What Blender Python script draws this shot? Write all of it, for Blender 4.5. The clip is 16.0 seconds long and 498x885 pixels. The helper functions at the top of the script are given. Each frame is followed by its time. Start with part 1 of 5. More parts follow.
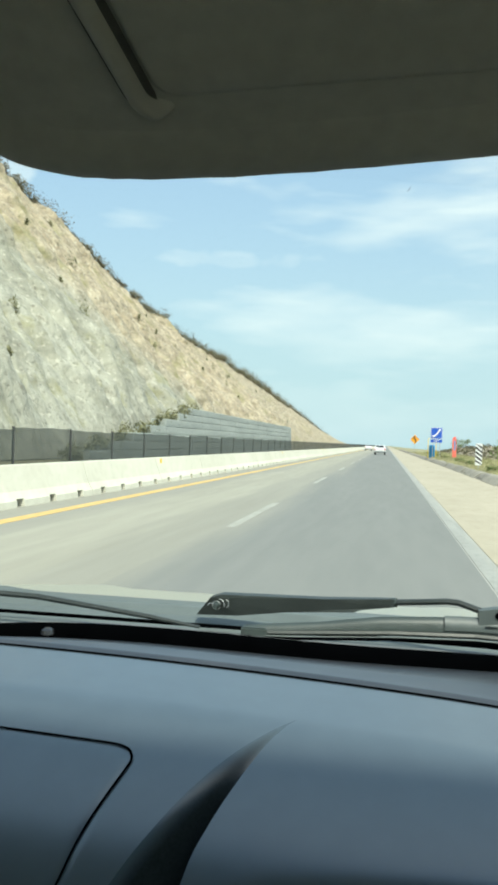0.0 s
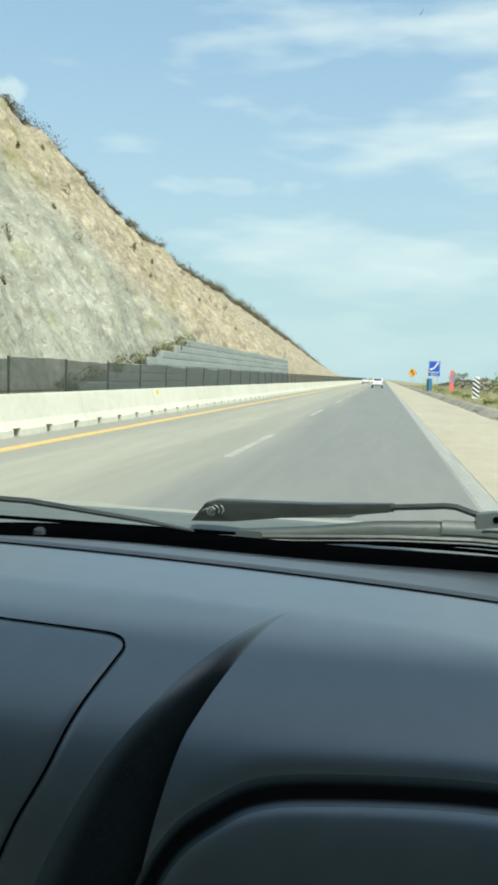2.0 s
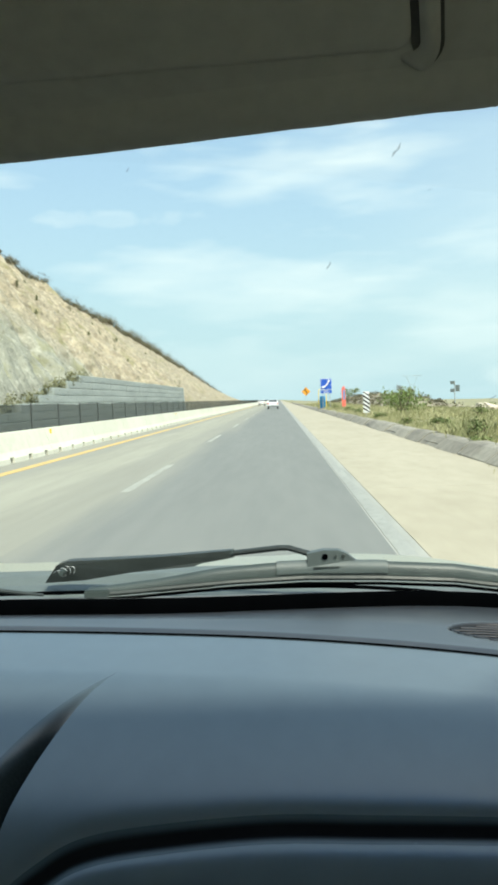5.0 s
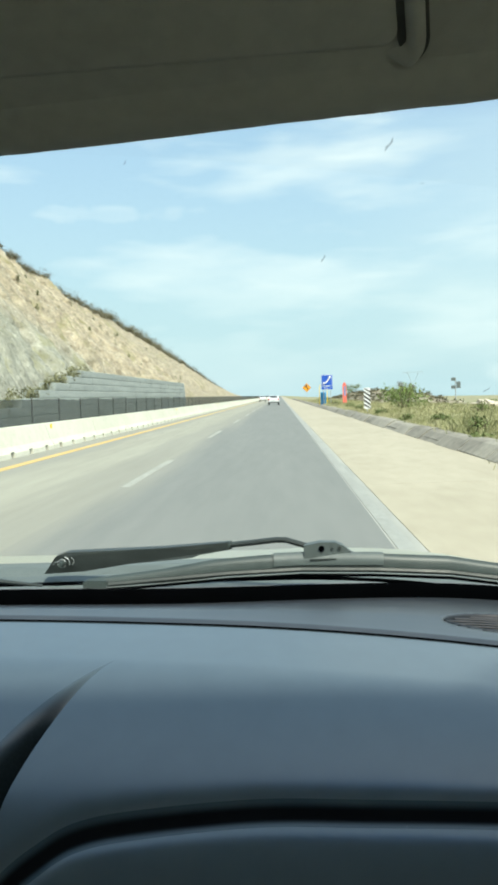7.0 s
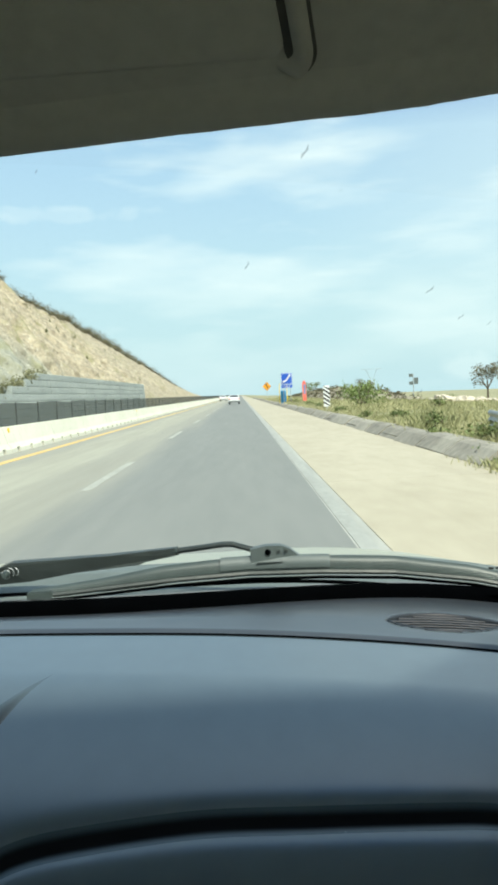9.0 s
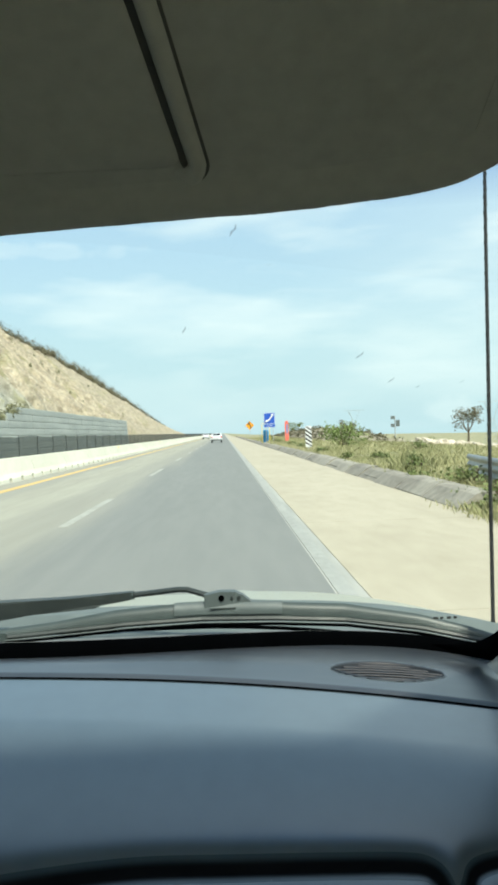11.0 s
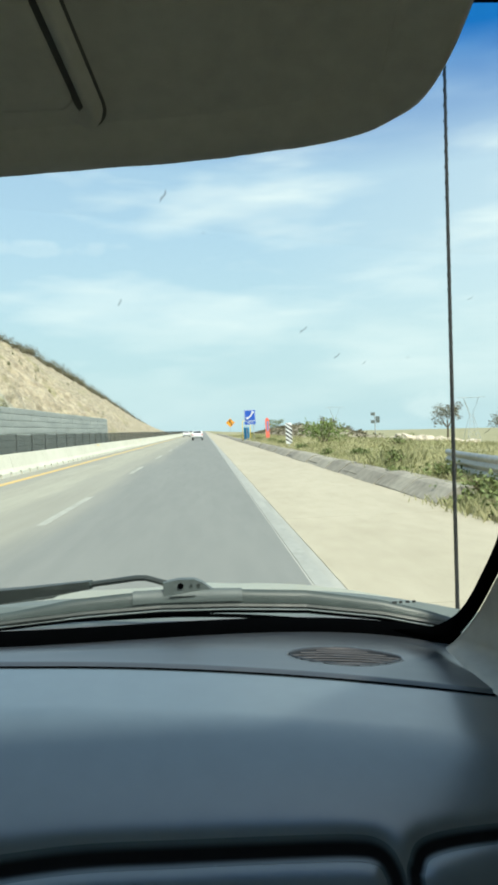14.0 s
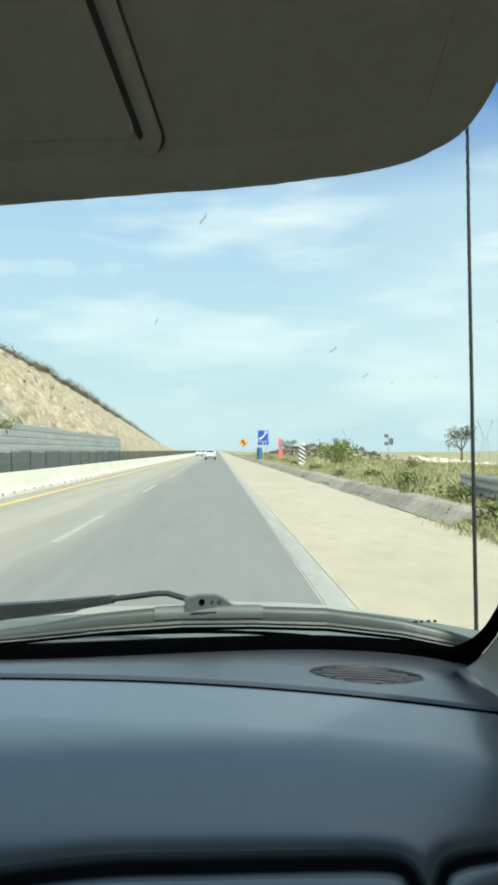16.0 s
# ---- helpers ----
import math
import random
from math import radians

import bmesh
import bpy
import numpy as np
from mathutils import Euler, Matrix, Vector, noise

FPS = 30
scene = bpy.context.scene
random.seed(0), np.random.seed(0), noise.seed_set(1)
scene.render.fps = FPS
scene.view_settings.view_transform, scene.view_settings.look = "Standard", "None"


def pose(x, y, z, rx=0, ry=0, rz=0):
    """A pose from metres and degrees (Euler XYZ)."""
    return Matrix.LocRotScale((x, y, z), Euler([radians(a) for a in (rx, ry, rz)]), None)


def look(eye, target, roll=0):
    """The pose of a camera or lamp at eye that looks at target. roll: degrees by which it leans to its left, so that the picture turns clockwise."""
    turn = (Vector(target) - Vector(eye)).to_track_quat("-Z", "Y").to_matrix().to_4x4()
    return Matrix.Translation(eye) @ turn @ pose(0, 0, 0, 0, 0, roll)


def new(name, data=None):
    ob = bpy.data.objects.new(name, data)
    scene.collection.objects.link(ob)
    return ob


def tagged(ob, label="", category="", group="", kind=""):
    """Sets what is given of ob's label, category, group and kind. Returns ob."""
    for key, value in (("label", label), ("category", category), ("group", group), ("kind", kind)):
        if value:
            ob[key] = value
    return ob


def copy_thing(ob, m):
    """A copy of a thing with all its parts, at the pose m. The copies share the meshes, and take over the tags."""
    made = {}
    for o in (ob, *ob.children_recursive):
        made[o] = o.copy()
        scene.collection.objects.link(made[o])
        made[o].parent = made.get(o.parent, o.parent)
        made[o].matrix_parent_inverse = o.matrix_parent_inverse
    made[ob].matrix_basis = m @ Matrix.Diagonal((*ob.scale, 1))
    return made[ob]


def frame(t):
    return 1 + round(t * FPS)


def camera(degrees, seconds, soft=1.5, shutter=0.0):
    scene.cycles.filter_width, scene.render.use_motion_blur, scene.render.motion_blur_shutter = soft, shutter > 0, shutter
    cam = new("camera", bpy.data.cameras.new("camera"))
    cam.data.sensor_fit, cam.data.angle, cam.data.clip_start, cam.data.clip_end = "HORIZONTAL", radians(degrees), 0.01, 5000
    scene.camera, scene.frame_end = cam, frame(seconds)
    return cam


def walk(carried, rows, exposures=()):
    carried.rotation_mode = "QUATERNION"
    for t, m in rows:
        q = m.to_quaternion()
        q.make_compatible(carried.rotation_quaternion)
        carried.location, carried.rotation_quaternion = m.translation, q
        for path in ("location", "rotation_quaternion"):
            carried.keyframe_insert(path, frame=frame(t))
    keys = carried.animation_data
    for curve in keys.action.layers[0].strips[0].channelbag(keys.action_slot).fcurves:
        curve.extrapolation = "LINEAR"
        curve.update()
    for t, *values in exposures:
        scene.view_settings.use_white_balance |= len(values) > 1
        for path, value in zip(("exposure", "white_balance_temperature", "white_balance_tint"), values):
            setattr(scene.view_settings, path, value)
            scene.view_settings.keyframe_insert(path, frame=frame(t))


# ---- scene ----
import itertools

cam = camera(35.9, 16.0, soft=3.4)

# seconds, eye x, y, z, yaw to the left, pitch up, lean
PATH = [
    (0.0, -0.0183, 0.1165, 1.4240, 10.13, -0.07, 1.73), (0.5, -0.0318, 0.1447, 1.3999, 8.10, -2.60, 2.23),
    (1.0, -0.0360, 0.1731, 1.3845, 9.79, -5.65, 0.95), (1.5, -0.0255, 0.1550, 1.3838, 10.58, -5.77, 0.67),
    (2.0, -0.0196, 0.1406, 1.3829, 9.73, -5.06, 2.05), (2.5, -0.0031, 0.1313, 1.4052, 8.15, -4.71, 3.26),
    (3.0, 0.0536, 0.1153, 1.4209, 3.30, -3.43, 2.45), (3.5, 0.0637, 0.0969, 1.4317, 2.70, -3.18, 0.81),
    (4.0, 0.0761, 0.0938, 1.4318, 2.58, -2.94, -1.81), (6.5, 0.0701, 0.0917, 1.4211, 2.32, -3.42, -2.30),
    (7.0, 0.0782, 0.0846, 1.4241, 2.43, -3.41, -1.98), (7.5, 0.0763, 0.0839, 1.4228, 2.42, -3.32, -1.83),
    (8.0, 0.0825, 0.0873, 1.4218, 0.91, -3.76, -2.02), (8.5, 0.0908, 0.0822, 1.4304, 0.04, -3.58, -2.81),
    (9.0, 0.1023, 0.0897, 1.4295, -0.44, -3.58, -3.08), (9.5, 0.0916, 0.0949, 1.4276, -1.23, -3.62, -2.30),
    (10.0, 0.1106, 0.0845, 1.4427, -1.86, -2.63, -2.00), (12.5, 0.1495, 0.0519, 1.4324, -1.79, -0.11, -1.66),
    (13.0, 0.1548, 0.0781, 1.4215, -1.96, -1.36, -1.50), (13.5, 0.1574, 0.0690, 1.4223, -2.77, -1.03, -1.70),
    (14.0, 0.1691, 0.0737, 1.4245, -3.29, -1.00, -2.25), (14.5, 0.1731, 0.0730, 1.4229, -3.43, -1.04, -2.69),
    (15.0, 0.1647, 0.0331, 1.4317, -2.54, 0.09, -2.38), (15.5, 0.1551, 0.0531, 1.4212, -1.08, 1.27, -1.68),
    (16.0, 0.1545, 0.0613, 1.4221, -2.38, 0.53, -1.46),
]


def aimed(x, y, z, yaw, pitch, lean):
    a, b = radians(yaw), radians(pitch)
    return look((x, y, z), (x - math.sin(a) * math.cos(b), y + math.cos(a) * math.cos(b), z + math.sin(b)), lean)


walk(cam, [(t, aimed(*p)) for t, *p in PATH], [(t, e, 6780, 9.0) for t, e in (
    (0.0, 0.94), (0.5, 0.88), (1.0, 0.82), (2.5, 0.86), (3.0, 0.96), (4.0, 0.99), (10.0, 1.0), (12.5, 0.96), (13.0, 0.90), (14.5, 0.93), (16.0, 0.96))])

# ---- world and sun ----
SUN_TURN, SUN_HEIGHT = 150.0, 54.0  # degrees clockwise from straight ahead, and above the horizon
world = bpy.data.worlds.new("sky")
scene.world = world
world.use_nodes = True
wt = world.node_tree
wt.nodes.clear()
w_out = wt.nodes.new("ShaderNodeOutputWorld")
w_bg = wt.nodes.new("ShaderNodeBackground")
w_sky = wt.nodes.new("ShaderNodeTexSky")
w_sky.sky_type, w_sky.sun_disc = "NISHITA", False
w_sky.sun_elevation, w_sky.sun_rotation = radians(SUN_HEIGHT), radians(SUN_TURN)
w_sky.air_density, w_sky.dust_density = 1.0, 1.5
w_co = wt.nodes.new("ShaderNodeTexCoord")


def cloud_layer(scale, turn, size, detail, low, high, shift):
    m = wt.nodes.new("ShaderNodeMapping")
    m.inputs["Scale"].default_value, m.inputs["Rotation"].default_value = scale, (0, radians(turn), 0)
    m.inputs["Location"].default_value = shift
    n = wt.nodes.new("ShaderNodeTexNoise")
    n.inputs["Scale"].default_value, n.inputs["Detail"].default_value, n.inputs["Roughness"].default_value = size, detail, 0.55
    r = wt.nodes.new("ShaderNodeMapRange")
    r.interpolation_type = "SMOOTHSTEP"
    r.inputs["From Min"].default_value, r.inputs["From Max"].default_value = low, high
    wt.links.new(w_co.outputs["Generated"], m.inputs["Vector"])
    wt.links.new(m.outputs["Vector"], n.inputs["Vector"])
    wt.links.new(n.outputs["Fac"], r.inputs["Value"])
    return r


cl_a = cloud_layer((1.0, 1.0, 4.0), 4, 3.0, 3.5, 0.42, 0.68, (0.55, 0.1, 0.02))
cl_b = cloud_layer((1.0, 1.0, 5.0), -3, 6.5, 3, 0.46, 0.74, (1.7, 0.4, 0.2))
w_max = wt.nodes.new("ShaderNodeMath")
w_max.operation = "MULTIPLY_ADD"
w_max.inputs[1].default_value = 0.25
w_max.use_clamp = True
wt.links.new(cl_b.outputs["Result"], w_max.inputs[0])
w_k = wt.nodes.new("ShaderNodeMath")
w_k.operation = "MULTIPLY"
w_k.inputs[1].default_value = 0.60
wt.links.new(cl_a.outputs["Result"], w_k.inputs[0])
wt.links.new(w_k.outputs[0], w_max.inputs[2])


def puff(last, towards, size, weight):
    """One cloud standing in a direction, its rim broken by noise."""
    sub, mul, length, n, add, rng_, both = (wt.nodes.new("ShaderNode" + k) for k in ("VectorMath", "VectorMath", "VectorMath", "TexNoise", "Math", "MapRange", "Math"))
    sub.operation, mul.operation, length.operation = "SUBTRACT", "MULTIPLY", "LENGTH"
    sub.inputs[1].default_value, mul.inputs[1].default_value = towards, [1 / q for q in size]
    n.inputs["Scale"].default_value, n.inputs["Detail"].default_value = 22.0, 6
    add.operation, add.inputs[1].default_value = "MULTIPLY_ADD", -1.8
    rng_.interpolation_type = "SMOOTHSTEP"
    rng_.inputs["From Min"].default_value, rng_.inputs["From Max"].default_value = 0.25, -0.55
    rng_.inputs["To Max"].default_value = weight
    both.operation, both.use_clamp = "ADD", True
    wt.links.new(w_co.outputs["Generated"], sub.inputs[0])
    wt.links.new(sub.outputs[0], mul.inputs[0])
    wt.links.new(mul.outputs[0], length.inputs[0])
    wt.links.new(w_co.outputs["Generated"], n.inputs["Vector"])
    wt.links.new(n.outputs["Fac"], add.inputs[0])
    wt.links.new(length.outputs["Value"], add.inputs[2])
    wt.links.new(add.outputs[0], rng_.inputs["Value"])
    wt.links.new(rng_.outputs["Result"], both.inputs[0])
    wt.links.new(last.outputs[0], both.inputs[1])
    return both


w_sum = puff(w_max, (-0.436, 0.844, 0.312), (0.03, 0.03, 0.022), 0.9)
w_sum = puff(w_sum, (-0.205, 0.951, 0.228), (0.11, 0.11, 0.015), 0.42)
w_sum = puff(w_sum, (0.285, 0.956, 0.022), (0.045, 0.045, 0.018), 0.9)
w_mix = wt.nodes.new("ShaderNodeMix")
w_mix.data_type = "RGBA"
w_mix.inputs["B"].default_value = (5.4, 5.95, 6.2, 1)
# the cloud sheet thickens to the right and thins out overhead
w_dir, w_high, w_side, w_veil2, w_fac = (wt.nodes.new("ShaderNode" + k) for k in ("SeparateXYZ", "MapRange", "MapRange", "Math", "Math"))
wt.links.new(w_co.outputs["Generated"], w_dir.inputs[0])
for _n, _axis, _v in ((w_high, "Z", (0.42, 0.80, 1.0, 0.12)), (w_side, "X", (-0.45, 0.40, -0.50, 0.30))):
    wt.links.new(w_dir.outputs[_axis], _n.inputs["Value"])
    for _key, _q in zip(("From Min", "From Max", "To Min", "To Max"), _v):
        _n.inputs[_key].default_value = _q
w_veil2.operation, w_veil2.use_clamp, w_fac.operation = "ADD", True, "MULTIPLY"
wt.links.new(w_sum.outputs[0], w_veil2.inputs[0])
wt.links.new(w_side.outputs["Result"], w_veil2.inputs[1])
wt.links.new(w_veil2.outputs[0], w_fac.inputs[0])
wt.links.new(w_high.outputs["Result"], w_fac.inputs[1])
# and it gives way to clear haze just over the horizon
w_low, w_cover = wt.nodes.new("ShaderNodeMapRange"), wt.nodes.new("ShaderNodeMath")
w_low.inputs["From Min"].default_value, w_low.inputs["From Max"].default_value = 0.02, 0.17
w_low.inputs["To Min"].default_value = 0.30
w_cover.operation = "MULTIPLY"
wt.links.new(w_dir.outputs["Z"], w_low.inputs["Value"])
wt.links.new(w_fac.outputs[0], w_cover.inputs[0])
wt.links.new(w_low.outputs["Result"], w_cover.inputs[1])
wt.links.new(w_cover.outputs[0], w_mix.inputs["Factor"])
# a thin veil of high haze, densest towards the horizon
w_sep, w_veil, w_haze = wt.nodes.new("ShaderNodeSeparateXYZ"), wt.nodes.new("ShaderNodeMapRange"), wt.nodes.new("ShaderNodeMix")
w_veil.inputs["From Min"].default_value, w_veil.inputs["From Max"].default_value = 0.0, 0.55
w_veil.inputs["To Min"].default_value, w_veil.inputs["To Max"].default_value = 0.96, 0.48
w_haze.data_type = "RGBA"
wt.links.new(w_co.outputs["Generated"], w_sep.inputs[0])
wt.links.new(w_sep.outputs["Z"], w_veil.inputs["Value"])
wt.links.new(w_veil.outputs["Result"], w_haze.inputs["Factor"])
w_tone, w_lift = wt.nodes.new("ShaderNodeMix"), wt.nodes.new("ShaderNodeMapRange")
w_tone.data_type = "RGBA"
w_tone.inputs["A"].default_value, w_tone.inputs["B"].default_value = (3.2, 4.4, 5.05, 1), (2.65, 4.1, 5.8, 1)
w_lift.inputs["From Min"].default_value, w_lift.inputs["From Max"].default_value = 0.12, 0.42
wt.links.new(w_sep.outputs["Z"], w_lift.inputs["Value"])
wt.links.new(w_lift.outputs["Result"], w_tone.inputs["Factor"])
wt.links.new(w_tone.outputs["Result"], w_haze.inputs["B"])
wt.links.new(w_sky.outputs["Color"], w_haze.inputs["A"])
wt.links.new(w_haze.outputs["Result"], w_mix.inputs["A"])
wt.links.new(w_mix.outputs["Result"], w_bg.inputs["Color"])
w_bg.inputs["Strength"].default_value = 0.098
wt.links.new(w_bg.outputs["Background"], w_out.inputs["Surface"])

sun = new("sun", bpy.data.lights.new("sun", "SUN"))
sun.data.energy, sun.data.angle, sun.data.color = 3.1, radians(3.5), (1.0, 0.95, 0.86)
_a, _e = radians(SUN_TURN), radians(SUN_HEIGHT)
sun.matrix_world = look((math.sin(_a) * math.cos(_e) * 50, math.cos(_a) * math.cos(_e) * 50, math.sin(_e) * 50), (0, 0, 0))


# ---- materials ----
def material(name, low, high, rough=0.7, grain=6.0, stretch=(1, 1, 1), patch=0.6, bump=0.2, bump_scale=None, metal=0.0, spec=0.5, island=0.0, piece=0.0):
    """Two colours mixed by a fine and a coarse noise in metres, with relief of the fine one."""
    m = bpy.data.materials.new(name)
    m.use_nodes = True
    t = m.node_tree
    b = t.nodes["Principled BSDF"]
    geo = t.nodes.new("ShaderNodeNewGeometry")
    mp = t.nodes.new("ShaderNodeMapping")
    mp.inputs["Scale"].default_value = stretch
    t.links.new(geo.outputs["Position"], mp.inputs["Vector"])
    fine, coarse = t.nodes.new("ShaderNodeTexNoise"), t.nodes.new("ShaderNodeTexNoise")
    fine.inputs["Scale"].default_value, fine.inputs["Detail"].default_value = grain, 6
    coarse.inputs["Scale"].default_value, coarse.inputs["Detail"].default_value = patch, 3
    for n in (fine, coarse):
        t.links.new(mp.outputs["Vector"], n.inputs["Vector"])
    add = t.nodes.new("ShaderNodeMath")
    add.operation = "ADD"
    t.links.new(fine.outputs["Fac"], add.inputs[0])
    t.links.new(coarse.outputs["Fac"], add.inputs[1])
    rng = t.nodes.new("ShaderNodeMapRange")
    rng.inputs["From Min"].default_value, rng.inputs["From Max"].default_value = 0.7, 1.3
    t.links.new(add.outputs[0], rng.inputs["Value"])
    mix = t.nodes.new("ShaderNodeMix")
    mix.data_type = "RGBA"
    mix.inputs["A"].default_value, mix.inputs["B"].default_value = (*low, 1), (*high, 1)
    factor = rng.outputs["Result"]
    if island or piece:
        add2 = t.nodes.new("ShaderNodeMath")
        add2.operation = "MULTIPLY_ADD"
        add2.inputs[1].default_value = island or piece
        if island:
            t.links.new(geo.outputs["Random Per Island"], add2.inputs[0])
        else:
            info = t.nodes.new("ShaderNodeObjectInfo")
            t.links.new(info.outputs["Random"], add2.inputs[0])
        sub = t.nodes.new("ShaderNodeMath")
        sub.operation = "SUBTRACT"
        sub.inputs[1].default_value = (island or piece) / 2
        t.links.new(factor, add2.inputs[2])
        t.links.new(add2.outputs[0], sub.inputs[0])
        sub.use_clamp = True
        factor = sub.outputs[0]
    t.links.new(factor, mix.inputs["Factor"])
    t.links.new(mix.outputs["Result"], b.inputs["Base Color"])
    b.inputs["Roughness"].default_value, b.inputs["Metallic"].default_value = rough, metal
    b.inputs["Specular IOR Level"].default_value = spec
    if bump:
        bp = t.nodes.new("ShaderNodeBump")
        bp.inputs["Strength"].default_value = bump
        bp.inputs["Distance"].default_value = 0.3 / (bump_scale or grain)
        src = fine
        if bump_scale:
            src = t.nodes.new("ShaderNodeTexNoise")
            src.inputs["Scale"].default_value, src.inputs["Detail"].default_value = bump_scale, 4
            t.links.new(geo.outputs["Position"], src.inputs["Vector"])
        t.links.new(src.outputs["Fac"], bp.inputs["Height"])
        t.links.new(bp.outputs["Normal"], b.inputs["Normal"])
    return m


def see_through(name, tint, opaque, cover, gloss=0.0):
    """A pane or net: part clear, part opaque, with a gloss that follows the Fresnel law."""
    m = bpy.data.materials.new(name)
    m.use_nodes = True
    t = m.node_tree
    t.nodes.clear()
    o = t.nodes.new("ShaderNodeOutputMaterial")
    clear, solid, mix = t.nodes.new("ShaderNodeBsdfTransparent"), t.nodes.new("ShaderNodeBsdfDiffuse"), t.nodes.new("ShaderNodeMixShader")
    clear.inputs["Color"].default_value, solid.inputs["Color"].default_value = (*tint, 1), (*opaque, 1)
    mix.inputs[0].default_value = cover
    t.links.new(clear.outputs[0], mix.inputs[1])
    t.links.new(solid.outputs[0], mix.inputs[2])
    last = mix
    if gloss:
        shine, fres, both = t.nodes.new("ShaderNodeBsdfGlossy"), t.nodes.new("ShaderNodeFresnel"), t.nodes.new("ShaderNodeMixShader")
        shine.inputs["Roughness"].default_value = 0.02
        fres.inputs["IOR"].default_value = gloss
        t.links.new(fres.outputs[0], both.inputs[0])
        t.links.new(mix.outputs[0], both.inputs[1])
        t.links.new(shine.outputs[0], both.inputs[2])
        last = both
    t.links.new(last.outputs[0], o.inputs["Surface"])
    return m


M_ASPHALT = material("asphalt", (0.178, 0.185, 0.175), (0.208, 0.213, 0.20), 0.8, 5, (1, 0.10, 1), 1.0, 0.15, 60)
M_LANE = material("worn_asphalt", (0.285, 0.275, 0.225), (0.35, 0.34, 0.28), 0.8, 4, (1, 0.08, 1), 0.8, 0.15, 60)


def wear(m, pale, edges, amount):
    """Pale wear along the road in bands (from, to) across it, with ragged edges."""
    t = m.node_tree
    b = t.nodes["Principled BSDF"]
    base = b.inputs["Base Color"].links[0].from_socket
    geo, sep, mp, n = (t.nodes.new("ShaderNode" + k) for k in ("NewGeometry", "SeparateXYZ", "Mapping", "TexNoise"))
    mp.inputs["Scale"].default_value = (0.9, 0.055, 1)
    n.inputs["Scale"].default_value, n.inputs["Detail"].default_value, n.inputs["Roughness"].default_value = 1.0, 6, 0.6
    t.links.new(geo.outputs["Position"], mp.inputs["Vector"])
    t.links.new(mp.outputs["Vector"], n.inputs["Vector"])
    t.links.new(geo.outputs["Position"], sep.inputs[0])
    add = t.nodes.new("ShaderNodeMath")
    add.operation, add.inputs[1].default_value = "MULTIPLY_ADD", 2.2
    t.links.new(n.outputs["Fac"], add.inputs[0])
    t.links.new(sep.outputs["X"], add.inputs[2])
    for lo, hi in edges:
        r = t.nodes.new("ShaderNodeMapRange")
        r.interpolation_type = "SMOOTHSTEP"
        r.inputs["From Min"].default_value, r.inputs["From Max"].default_value = lo + 1.1, hi + 1.1
        r.inputs["To Max"].default_value = amount
        t.links.new(add.outputs[0], r.inputs["Value"])
        mix = t.nodes.new("ShaderNodeMix")
        mix.data_type = "RGBA"
        mix.inputs["B"].default_value = (*pale, 1)
        t.links.new(r.outputs["Result"], mix.inputs["Factor"])
        t.links.new(base, mix.inputs["A"])
        base = mix.outputs["Result"]
    t.links.new(base, b.inputs["Base Color"])


wear(M_ASPHALT, (0.30, 0.29, 0.24), [(-1.7, -3.1)], 0.85)
wear(M_LANE, (0.225, 0.222, 0.195), [(-3.9, -3.3), (-5.0, -5.6)], 0.5)
M_SHOULDER = material("shoulder_concrete", (0.36, 0.32, 0.24), (0.44, 0.395, 0.305), 0.85, 3, (1, 0.35, 1), 0.5, 0.15, 40)
M_EDGE = material("edge_strip_concrete", (0.29, 0.295, 0.27), (0.40, 0.395, 0.355), 0.85, 5, (1, 0.15, 1), 0.8, 0.15, 50)
M_WORN_LINE = material("worn_road_paint", (0.27, 0.27, 0.235), (0.40, 0.40, 0.36), 0.75, 9, (1, 0.3, 1), 1.2, 0.1)
M_WHITE_LINE = material("road_paint_white", (0.275, 0.28, 0.255), (0.35, 0.352, 0.325), 0.7, 12, (1, 0.4, 1), 1.5, 0.1)
M_YELLOW_LINE = material("road_paint_yellow", (0.54, 0.36, 0.12), (0.66, 0.46, 0.18), 0.7, 8, (1, 0.4, 1), 0.8, 0.1)
M_BARRIER = material("barrier_concrete", (0.55, 0.54, 0.455), (0.645, 0.635, 0.545), 0.8, 4, (1, 1, 1), 0.5, 0.1, 40, piece=0.15)
M_KERB = material("kerb_concrete", (0.19, 0.175, 0.148), (0.36, 0.335, 0.28), 0.9, 6, (1, 1, 1), 0.8, 0.4, 20, piece=0.4)
M_GROUND = material("dry_ground", (0.19, 0.185, 0.095), (0.35, 0.32, 0.195), 0.95, 0.8, (1, 1, 1), 0.06, 0.5, 3)
M_GRASS = material("grass", (0.21, 0.225, 0.095), (0.44, 0.41, 0.24), 0.8, 0.7, (1, 1, 1), 0.12, 0, island=0.45)
M_LEAF = material("leaves", (0.075, 0.11, 0.03), (0.20, 0.24, 0.085), 0.7, 3, (1, 1, 1), 0.5, 0, island=0.8)
M_BUSH = material("bush_leaves", (0.085, 0.135, 0.03), (0.21, 0.28, 0.085), 0.7, 3, (1, 1, 1), 0.5, 0, island=0.8)
M_SCRUB = material("dry_scrub", (0.075, 0.07, 0.042), (0.19, 0.17, 0.105), 0.8, 3, (1, 1, 1), 0.3, 0, island=0.8)
M_OLIVE = material("olive_scrub", (0.11, 0.115, 0.06), (0.24, 0.235, 0.13), 0.8, 3, (1, 1, 1), 0.5, 0, island=0.6)
M_BARK = material("bark", (0.10, 0.075, 0.05), (0.2, 0.16, 0.11), 0.9, 20, (1, 1, 0.2), 2, 0.4)
